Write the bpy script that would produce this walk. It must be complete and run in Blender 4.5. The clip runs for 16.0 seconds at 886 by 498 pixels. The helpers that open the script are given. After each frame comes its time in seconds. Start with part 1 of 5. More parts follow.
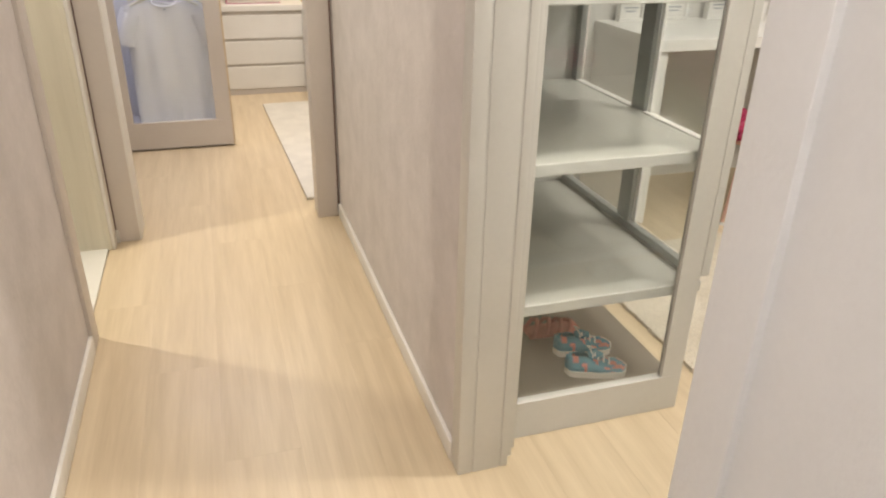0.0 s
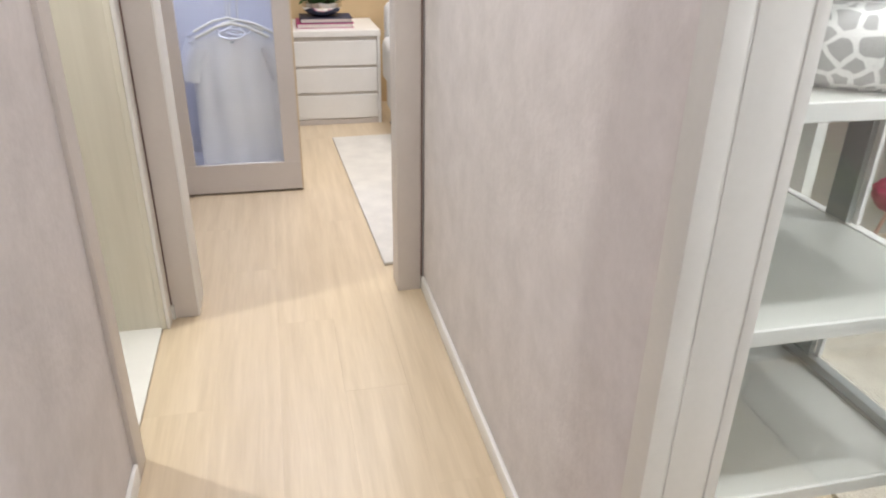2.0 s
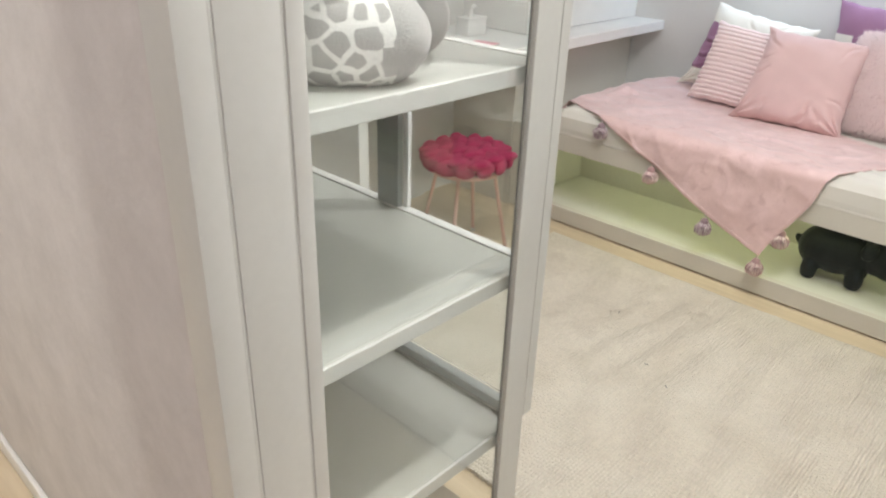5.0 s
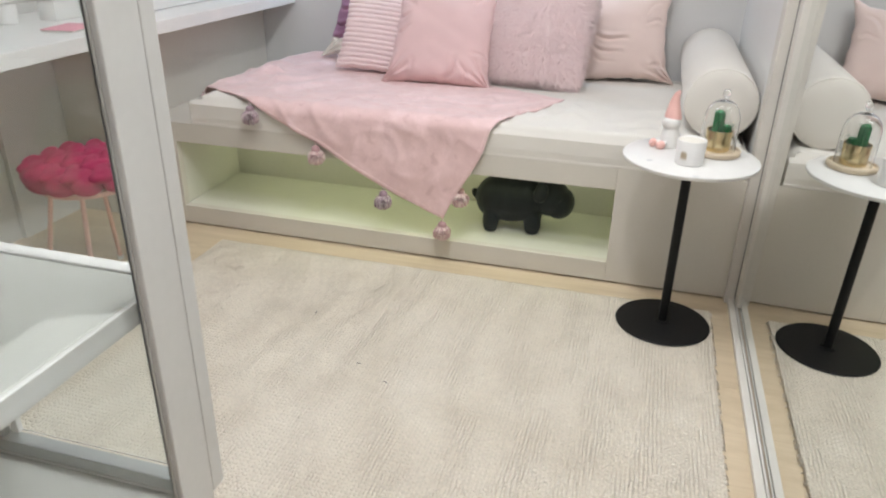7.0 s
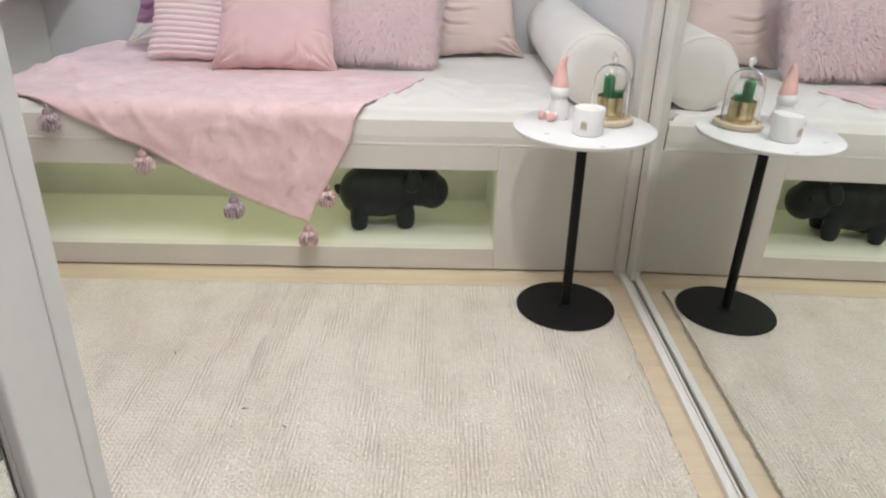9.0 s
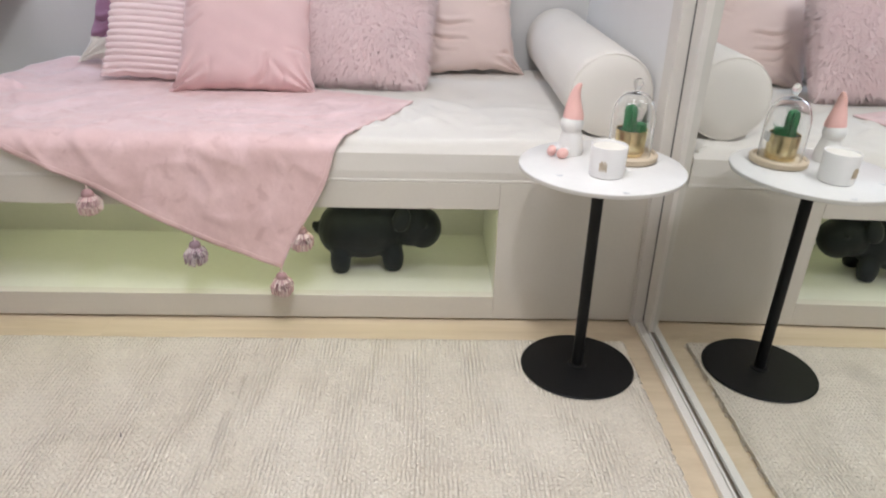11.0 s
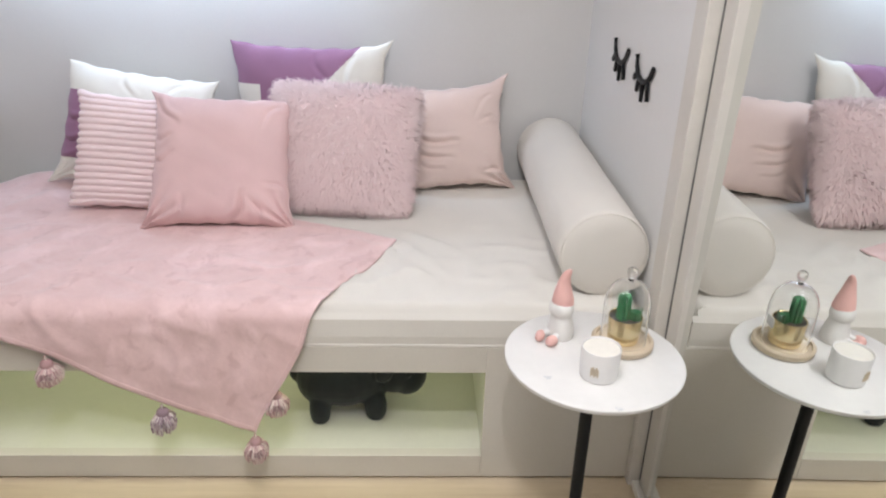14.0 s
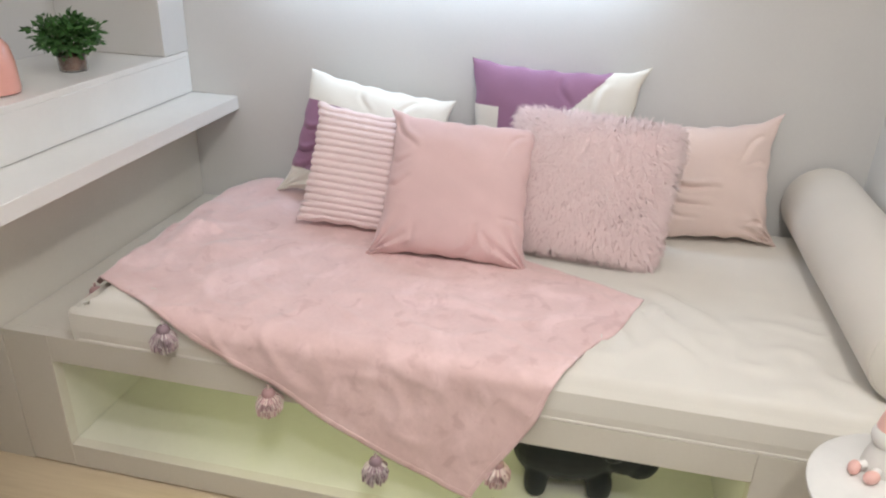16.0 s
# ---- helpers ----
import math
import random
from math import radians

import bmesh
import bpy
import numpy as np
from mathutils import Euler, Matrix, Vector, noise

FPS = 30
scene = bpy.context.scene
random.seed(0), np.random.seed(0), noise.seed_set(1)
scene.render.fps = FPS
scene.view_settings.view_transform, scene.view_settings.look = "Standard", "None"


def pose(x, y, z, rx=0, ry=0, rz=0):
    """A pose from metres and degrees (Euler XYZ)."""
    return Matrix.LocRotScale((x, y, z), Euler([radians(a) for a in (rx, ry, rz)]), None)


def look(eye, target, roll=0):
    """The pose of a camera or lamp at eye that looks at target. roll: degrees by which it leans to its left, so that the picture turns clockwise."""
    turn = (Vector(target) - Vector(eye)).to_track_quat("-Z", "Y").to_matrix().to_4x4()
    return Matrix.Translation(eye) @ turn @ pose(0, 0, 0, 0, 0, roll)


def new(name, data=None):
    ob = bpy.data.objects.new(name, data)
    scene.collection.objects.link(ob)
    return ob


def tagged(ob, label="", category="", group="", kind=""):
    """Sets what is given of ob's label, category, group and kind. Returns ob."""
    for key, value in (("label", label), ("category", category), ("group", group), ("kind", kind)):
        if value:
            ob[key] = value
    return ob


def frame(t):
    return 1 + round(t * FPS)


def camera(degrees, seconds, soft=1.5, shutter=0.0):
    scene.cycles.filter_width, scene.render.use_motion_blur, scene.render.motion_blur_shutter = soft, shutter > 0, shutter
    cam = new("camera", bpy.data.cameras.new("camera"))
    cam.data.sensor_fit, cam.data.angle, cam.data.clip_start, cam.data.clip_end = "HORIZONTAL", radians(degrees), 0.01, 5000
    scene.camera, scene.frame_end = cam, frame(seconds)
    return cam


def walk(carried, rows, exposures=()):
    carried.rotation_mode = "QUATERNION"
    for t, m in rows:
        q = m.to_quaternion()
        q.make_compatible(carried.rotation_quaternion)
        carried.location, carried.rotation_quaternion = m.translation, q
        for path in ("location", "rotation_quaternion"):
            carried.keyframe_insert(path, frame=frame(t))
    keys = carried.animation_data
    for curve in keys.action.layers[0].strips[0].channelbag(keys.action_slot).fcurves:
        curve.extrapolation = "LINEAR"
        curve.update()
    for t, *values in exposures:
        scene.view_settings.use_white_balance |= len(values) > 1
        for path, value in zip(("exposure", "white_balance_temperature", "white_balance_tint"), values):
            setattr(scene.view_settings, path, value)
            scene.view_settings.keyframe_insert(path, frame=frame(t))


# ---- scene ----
cam = camera(63.4, 16.0, soft=2.1)
PATH = [
    (0, (-0.015, -0.166, 1.254), (0.535, 1.548, 0.384), 1.2),
    (0.5, (-0.055, -0.003, 1.271), (0.461, 1.723, 0.402), 1.1),
    (1, (-0.065, 0.115, 1.298), (0.418, 1.852, 0.431), 0.9),
    (1.5, (-0.06, 0.272, 1.323), (0.388, 2.016, 0.454), 0.9),
    (2, (-0.036, 0.376, 1.336), (0.374, 2.13, 0.467), 1.0),
    (2.5, (-0.007, 0.464, 1.326), (0.391, 2.22, 0.457), 1.0),
    (3, (0.022, 0.52, 1.323), (0.512, 2.254, 0.455), 1.0),
    (3.5, (0.066, 0.534, 1.32), (0.782, 2.184, 0.446), 0.8),
    (4, (0.072, 0.54, 1.323), (1.032, 2.061, 0.448), 1.2),
    (4.5, (0.135, 0.532, 1.317), (1.28, 1.921, 0.447), 0.9),
    (5, (0.16, 0.529, 1.333), (1.474, 1.747, 0.444), 1.9),
    (5.2, (0.171, 0.53, 1.332), (1.55, 1.674, 0.444), 2.0),
    (7.3, (0.487, 0.713, 1.129), (2.252, 1.096, 0.27), 1.2),
    (7.5, (0.502, 0.746, 1.118), (2.278, 1.066, 0.256), 1.3),
    (8, (0.556, 0.805, 1.085), (2.35, 1.005, 0.224), 1.1),
    (8.5, (0.601, 0.884, 1.07), (2.406, 0.93, 0.21), 1.1),
    (8.7, (0.626, 0.906, 1.064), (2.429, 0.898, 0.199), 1.2),
    (10.8, (0.971, 0.911, 1.016), (2.773, 0.851, 0.151), 1.7),
    (11, (0.976, 0.919, 1.052), (2.78, 0.859, 0.191), 1.6),
    (11.5, (0.988, 0.931, 1.151), (2.795, 0.86, 0.297), 1.4),
    (12, (1.063, 0.917, 1.219), (2.872, 0.83, 0.369), 1.4),
    (12.5, (1.142, 0.896, 1.254), (2.948, 0.817, 0.4), 1.4),
    (13, (1.184, 0.879, 1.306), (2.992, 0.809, 0.455), 1.3),
    (13.5, (1.204, 0.869, 1.341), (3.015, 0.806, 0.493), 1.3),
    (14, (1.243, 0.881, 1.363), (3.054, 0.819, 0.516), 1.4),
    (14.5, (1.309, 0.941, 1.359), (3.121, 0.89, 0.514), 1.5),
    (15, (1.384, 1.015, 1.367), (3.198, 0.996, 0.523), 1.6),
    (15.5, (1.402, 1.071, 1.377), (3.215, 1.149, 0.536), 1.9),
    (16, (1.473, 1.113, 1.374), (3.243, 1.49, 0.523), 2.0),
]
LIGHT = [(0.0, -0.05, 7800, 10), (0.7, 0.04, 6800, 10), (2.0, 0.05, 6500, 10), (3.8, -0.07, 6850, 9), (5.0, -0.11, 6800, 8), (8.0, -0.06, 6400, 10), (13.0, -0.13, 6400, 13), (16.0, -0.22, 6950, 10)]
walk(cam, [(t, look(eye, target, roll)) for t, eye, target, roll in PATH], LIGHT)

# ---------------------------------------------------------------- world and light
world = bpy.data.worlds.new("world")
scene.world = world
world.use_nodes = True
world.node_tree.nodes["Background"].inputs[0].default_value = (0.8, 0.88, 1.0, 1)
world.node_tree.nodes["Background"].inputs[1].default_value = 0.35


def area_lamp(name, place, turn, power, w, h, colour=(1, 1, 1), spread=180):
    """An area lamp that shines straight down, turned by turn (degrees)."""
    data = bpy.data.lights.new(name, "AREA")
    data.shape, data.size, data.size_y, data.energy, data.color = "RECTANGLE", w, h, power, colour
    data.spread = radians(spread)
    ob = new(name, data)
    ob.matrix_world = pose(*place, *turn)
    return ob


# unseen, assumed ceiling panels of the corridor, the child's room and the bedroom; LED strips of bench, wall and
# wardrobe
DOWN = (0, 0, 0)
area_lamp("corridor_lamp", (-0.02, 1.75, 2.46), DOWN, 9, 0.35, 0.8, (1.0, 0.985, 0.985))
area_lamp("corridor_lamp", (-0.20, -0.6, 2.46), DOWN, 17.5, 0.35, 0.5, (0.97, 0.985, 1.0))
# the two large soft panels are added fill light for the child's room
area_lamp("room_fill_lamp", (2.20, 0.95, 2.46), DOWN, 9.0, 1.0, 0.7, (0.95, 0.965, 1.0))
area_lamp("room_spot_lamp", (1.84, 1.0, 2.452), DOWN, 10, 0.14, 0.14, (0.97, 0.975, 1.0))
area_lamp("room_fill_lamp", (1.9, 2.0, 2.46), DOWN, 7.0, 0.8, 0.5, (0.96, 0.97, 1.0))
area_lamp("entry_lamp", (1.20, 0.90, 2.452), DOWN, 18, 0.07, 0.07, (0.97, 0.98, 1.0))
area_lamp("wall_strip_lamp", (3.61, 1.62, 1.34), (0, -36, 0), 6.0, 0.03, 1.2, (0.55, 0.74, 1.0))
area_lamp("bench_strip_lamp", (2.765, 1.39, 0.333), (0, 8, 0), 0.62, 0.02, 1.28, (0.89, 1.0, 0.56))
area_lamp("bench_strip_lamp", (3.085, 1.54, 0.333), (0, -8, 0), 0.62, 0.02, 1.55, (0.90, 1.0, 0.60))
area_lamp("bedroom_lamp", (0.5, 3.7, 2.46), DOWN, 32, 1.2, 1.2, (1.0, 0.98, 0.98))
area_lamp("bedroom_lamp", (0.6, 4.9, 2.46), DOWN, 18, 0.8, 0.5, (1.0, 0.97, 0.95))
area_lamp("wardrobe_strip_lamp", (-0.42, 3.96, 1.90), DOWN, 11, 1.1, 0.05, (0.62, 0.69, 1.0))
area_lamp("side_room_lamp", (-1.13, 2.42, 2.4), DOWN, 20, 0.05, 0.05, (0.99, 1.0, 0.93))

# ---------------------------------------------------------------- materials
LIB = {}


def material(name, base, rough=0.5, metal=0.0, vary=0.06, vary_scale=6.0, bump=0.0, bump_scale=60.0, stretch=(1, 1, 1), sheen=0.0, coat=0.0, second=None, per_object=0.0, spec=0.5):
    """Principled surface with broad tone changes, fine grain and relief."""
    if name in LIB:
        return LIB[name]
    m = bpy.data.materials.new(name)
    m.use_nodes = True
    nt = m.node_tree
    n, l = nt.nodes, nt.links
    b = n["Principled BSDF"]
    b.inputs["Roughness"].default_value = rough
    b.inputs["Metallic"].default_value = metal
    b.inputs["Sheen Weight"].default_value = sheen
    b.inputs["Coat Weight"].default_value = coat
    b.inputs["Specular IOR Level"].default_value = spec
    tc = n.new("ShaderNodeTexCoord")
    mp = n.new("ShaderNodeMapping")
    mp.inputs["Scale"].default_value = stretch
    l.new(tc.outputs["Object"], mp.inputs["Vector"])
    if per_object:
        where = n.new("ShaderNodeObjectInfo")
        shift = n.new("ShaderNodeVectorMath")
        shift.operation = "MULTIPLY_ADD"
        shift.inputs[1].default_value = (31, 17, 23)
        l.new(where.outputs["Random"], shift.inputs[0])
        l.new(tc.outputs["Object"], shift.inputs[2])
        l.new(shift.outputs[0], mp.inputs["Vector"])
    n1 = n.new("ShaderNodeTexNoise")
    n1.inputs["Scale"].default_value = vary_scale
    n1.inputs["Detail"].default_value = 5
    l.new(mp.outputs[0], n1.inputs["Vector"])
    n2 = n.new("ShaderNodeTexNoise")
    n2.inputs["Scale"].default_value = bump_scale
    n2.inputs["Detail"].default_value = 4
    l.new(mp.outputs[0], n2.inputs["Vector"])
    mix = n.new("ShaderNodeMix")
    mix.data_type = "RGBA"
    dark = second or tuple(max(0, c * (1 - 2.2 * vary)) for c in base)
    light = tuple(min(1, c * (1 + vary)) for c in base)
    mix.inputs["A"].default_value = (*dark, 1)
    mix.inputs["B"].default_value = (*light, 1)
    add = n.new("ShaderNodeMath")
    add.operation = "MULTIPLY_ADD"
    l.new(n2.outputs[0], add.inputs[0])
    add.inputs[1].default_value = 0.35
    l.new(n1.outputs[0], add.inputs[2])
    rng = n.new("ShaderNodeMapRange")
    rng.inputs[1].default_value, rng.inputs[2].default_value = 0.42, 0.92
    l.new(add.outputs[0], rng.inputs[0])
    l.new(rng.outputs[0], mix.inputs["Factor"])
    col = mix.outputs["Result"]
    if per_object:
        info = n.new("ShaderNodeObjectInfo")
        mr = n.new("ShaderNodeMapRange")
        mr.inputs[3].default_value, mr.inputs[4].default_value = 1 - per_object, 1 + per_object
        l.new(info.outputs["Random"], mr.inputs[0])
        hsv = n.new("ShaderNodeHueSaturation")
        l.new(mr.outputs[0], hsv.inputs["Value"])
        l.new(col, hsv.inputs["Color"])
        col = hsv.outputs[0]
    l.new(col, b.inputs["Base Color"])
    if bump:
        bp = n.new("ShaderNodeBump")
        bp.inputs["Strength"].default_value = bump
        bp.inputs["Distance"].default_value = 0.004
        l.new(n2.outputs[0], bp.inputs["Height"])
        l.new(bp.outputs[0], b.inputs["Normal"])
    LIB[name] = m
    return m


def wood(name, base, dark, axis="y", rough=0.35, grain=26.0, per_object=0.05):
    """Straight-grained laminate whose grain runs along one axis."""
    st = {"x": (0.06, 1, 1), "y": (1, 0.06, 1), "z": (1, 1, 0.06)}[axis]
    return material(name, base, rough, second=dark, vary=0.05, vary_scale=grain, bump=0.08, bump_scale=grain * 5, stretch=st, per_object=per_object)


def glass(name, tint=(1, 1, 1), rough=0.0):
    m = bpy.data.materials.new(name)
    m.use_nodes = True
    b = m.node_tree.nodes["Principled BSDF"]
    b.inputs["Base Color"].default_value = (*tint, 1)
    b.inputs["Roughness"].default_value = rough
    b.inputs["Transmission Weight"].default_value = 1.0
    b.inputs["IOR"].default_value = 1.45
    return m


def glow(name, colour, strength):
    m = bpy.data.materials.new(name)
    m.use_nodes = True
    b = m.node_tree.nodes["Principled BSDF"]
    b.inputs["Base Color"].default_value = (*colour, 1)
    b.inputs["Emission Color"].default_value = (*colour, 1)
    b.inputs["Emission Strength"].default_value = strength
    return m


M_PAPER = material("wallpaper_lilac_grey", (0.64, 0.60, 0.595), 0.72, vary=0.05, vary_scale=9, bump=0.3, bump_scale=55)
M_ROOMWALL = material("paint_pale_grey", (0.65, 0.635, 0.615), 0.7, vary=0.02, vary_scale=2.0, bump=0.08, bump_scale=160)
# bluish tint in this white offsets the warm white balance at the entry
M_ENTRY = material("cool_tinted_white", (0.78, 0.80, 0.845), 0.6, vary=0.02, bump=0.15, bump_scale=120)
M_LASHWALL = material("lacquer_white_grey", (0.74, 0.73, 0.715), 0.45, vary=0.015, vary_scale=1.5)
M_TRIM = material("trim_off_white", (0.625, 0.615, 0.59), 0.35, vary=0.03, vary_scale=3, bump=0.03, bump_scale=80)
M_BASE = material("baseboard_white", (0.80, 0.78, 0.75), 0.4, vary=0.03)
M_GREIGE = material("lacquer_greige", (0.60, 0.555, 0.525), 0.4, vary=0.03, vary_scale=3)
M_BENCH = material("lacquer_warm_grey", (0.65, 0.61, 0.54), 0.42, vary=0.03, vary_scale=3, bump=0.03, bump_scale=120)
M_NICHE = material("lacquer_ivory", (0.70, 0.685, 0.61), 0.3, vary=0.03, vary_scale=4)
M_WHITE = material("lacquer_white", (0.80, 0.79, 0.77), 0.3, vary=0.02)
M_CEIL = material("ceiling_white", (0.82, 0.82, 0.81), 0.8, vary=0.02)
M_TAN = material("wallpaper_tan", (0.62, 0.46, 0.27), 0.7, vary=0.06, vary_scale=3, bump=0.15, bump_scale=150)
M_FLOOR = wood("oak_laminate_planks", (0.655, 0.54, 0.388), (0.565, 0.45, 0.305), "y", 0.34, 30.0, 0.008)
M_PALEWOOD = wood("pale_cream_woodgrain", (0.74, 0.70, 0.60), (0.68, 0.64, 0.535), "z", 0.45, 18.0, 0.0)
M_ALU = material("brushed_grey_aluminium", (0.40, 0.42, 0.415), 0.38, metal=0.6, vary=0.05, stretch=(1, 1, 0.05), bump_scale=200)
M_ALULIGHT = material("satin_champagne_aluminium", (0.665, 0.63, 0.575), 0.42, vary=0.03)
M_TRACK = material("cream_aluminium_track", (0.74, 0.71, 0.65), 0.4, vary=0.03)
M_SHELF = material("shelf_gloss_grey_white", (0.52, 0.52, 0.48), 0.3, vary=0.03, vary_scale=4, coat=0.15)
M_TAUPE = material("taupe_laminate", (0.30, 0.265, 0.23), 0.45, vary=0.04)
M_GLASS = glass("clear_glass", (0.96, 0.985, 0.975))
M_DOME = glass("cloche_glass", (0.99, 0.995, 0.99))
M_BLACK = material("black_powder_coat", (0.006, 0.006, 0.0065), 0.5, vary=0.05, bump=0.1, bump_scale=300, spec=0.25)
M_MARBLE = material("white_marble", (0.79, 0.775, 0.75), 0.3, vary=0.025, vary_scale=9, second=(0.75, 0.735, 0.71))
M_GOLD = material("polished_gold", (0.80, 0.66, 0.38), 0.18, metal=1.0, vary=0.05)
M_TRAY = wood("pale_wood_tray", (0.60, 0.50, 0.375), (0.50, 0.405, 0.285), "x", 0.5, 30.0, 0.0)
M_CERAMIC = material("white_ceramic", (0.82, 0.80, 0.78), 0.3, vary=0.02)
M_GNOME = material("white_felt_ceramic", (0.80, 0.78, 0.75), 0.5, vary=0.03, bump=0.1)
M_CORAL = material("coral_pink_ceramic", (0.84, 0.50, 0.45), 0.5, vary=0.05, bump=0.1)
M_WAX = material("cream_wax", (0.84, 0.80, 0.72), 0.5)
M_CACTUS = material("cactus_green", (0.015, 0.14, 0.045), 0.4, vary=0.25, vary_scale=60, bump=0.3, bump_scale=200)
M_SOIL = material("dark_gravel", (0.05, 0.04, 0.035), 0.9, vary=0.4, vary_scale=150, bump=0.6, bump_scale=250)
M_LINEN = material("ecru_cotton", (0.76, 0.725, 0.665), 0.85, vary=0.03, vary_scale=4, bump=0.18, bump_scale=420, sheen=0.15)
M_BOLSTER = material("ecru_cotton_bolster", (0.735, 0.695, 0.635), 0.85, vary=0.02, vary_scale=4, bump=0.15, bump_scale=420, sheen=0.15)
M_PINK = material("dusty_pink_suede", (0.745, 0.52, 0.515), 0.85, vary=0.04, vary_scale=7, bump=0.12, bump_scale=380, sheen=0.25)
M_FUR = material("pink_faux_fur", (0.95, 0.80, 0.80), 0.9, vary=0.01, vary_scale=25, spec=0.1)
M_PALEPINK = material("powder_pink_cotton", (0.80, 0.635, 0.585), 0.85, vary=0.03, vary_scale=6, bump=0.15, bump_scale=380, sheen=0.2)
M_RIB = material("pink_ribbed_corduroy", (0.90, 0.735, 0.735), 0.85, vary=0.04, bump=0.2, bump_scale=300, sheen=0.3)
M_PURPLE = material("mauve_purple_cotton", (0.33, 0.165, 0.27), 0.85, vary=0.06, bump=0.2, bump_scale=350, sheen=0.2)
M_CREAM = material("cream_cotton", (0.80, 0.77, 0.70), 0.85, vary=0.03, bump=0.15, bump_scale=350)
M_THROW = material("pink_velvet_throw", (0.785, 0.56, 0.545), 0.8, second=(0.72, 0.495, 0.48), vary=0.05, vary_scale=11, bump=0.2, bump_scale=90, sheen=0.5)
M_HIPPO = material("black_green_flock", (0.007, 0.0105, 0.0145), 0.6, vary=0.15, vary_scale=30, bump=0.06, bump_scale=400, spec=0.35, sheen=0.12)
M_MAGENTA = material("magenta_velvet_braid", (0.42, 0.012, 0.085), 0.75, vary=0.12, vary_scale=20, bump=0.2, bump_scale=250, sheen=0.15)
M_ROSE = material("rose_gold_metal", (0.80, 0.52, 0.45), 0.3, metal=0.7)
M_TIP = material("clear_white_plastic", (0.75, 0.75, 0.73), 0.3)
M_SHOE = material("turquoise_canvas", (0.14, 0.33, 0.42), 0.85, vary=0.1, vary_scale=30, bump=0.25, bump_scale=300)
M_PATCH = material("coral_patch_canvas", (0.70, 0.30, 0.27), 0.85, vary=0.12, vary_scale=40, bump=0.25, bump_scale=300)
M_RUBBER = material("white_rubber", (0.76, 0.73, 0.68), 0.55)
M_LACE = material("white_lace", (0.80, 0.79, 0.76), 0.8)
M_SHOEIN = material("dark_shoe_lining", (0.13, 0.08, 0.06), 0.9)
# slight lavender in the shirt's white paints the wardrobe glass's reflection
M_SHIRT = material("white_cotton_shirt", (0.78, 0.77, 0.80), 0.85, vary=0.03, bump=0.1, bump_scale=300)
M_WARD = material("wardrobe_back_pale", (0.66, 0.66, 0.72), 0.6, vary=0.03)
M_NAVY = material("navy_book_cloth", (0.03, 0.035, 0.075), 0.6)
M_BOOKPINK = material("magenta_book_cloth", (0.42, 0.03, 0.17), 0.5)
M_PAGES = material("book_pages", (0.75, 0.72, 0.66), 0.8, bump=0.3, bump_scale=500)
M_SILVER = material("hammered_silver", (0.75, 0.73, 0.70), 0.15, metal=1.0, bump=0.5, bump_scale=60)
M_LEAF = material("leaf_green", (0.05, 0.155, 0.035), 0.5, vary=0.3, vary_scale=40, per_object=0.1)
M_BARK = material("brown_moss_pot", (0.14, 0.075, 0.05), 0.8, vary=0.3, vary_scale=60)
M_JAR = material("glossy_coral_glass", (0.80, 0.40, 0.34), 0.08, vary=0.02, coat=0.7)
M_CARD = material("blue_grey_card", (0.32, 0.36, 0.42), 0.7)
M_PRINT = material("pale_grey_print", (0.55, 0.57, 0.60), 0.5)
M_CUSHGREY = material("light_grey_upholstery", (0.62, 0.62, 0.62), 0.85, vary=0.05, bump=0.2, bump_scale=250)
M_TILE = material("white_floor_tile", (0.82, 0.81, 0.77), 0.25, vary=0.02)
M_MIRROR = material("silvered_mirror", (0.85, 0.87, 0.85), 0.0, metal=1.0, vary=0.0)
M_SEAM = material("dark_shadow_gap", (0.13, 0.125, 0.12), 0.8)
M_SPOTLESS = material("pink_paper", (0.78, 0.35, 0.42), 0.7)


def fibre(m, share=0.5):
    """Let part of the light pass through thin fibres."""
    n, l = m.node_tree.nodes, m.node_tree.links
    b = n["Principled BSDF"]
    tr = n.new("ShaderNodeBsdfTranslucent")
    mx = n.new("ShaderNodeMixShader")
    mx.inputs[0].default_value = share
    l.new(b.inputs["Base Color"].links[0].from_socket, tr.inputs["Color"])
    l.new(b.outputs[0], mx.inputs[1])
    l.new(tr.outputs[0], mx.inputs[2])
    l.new(mx.outputs[0], n["Material Output"].inputs["Surface"])
    return m


M_FURPILE = fibre(material("pink_faux_fur_pile", (0.99, 0.85, 0.845), 0.9, vary=0.01, vary_scale=25, spec=0.05, sheen=0.3), 0.28)


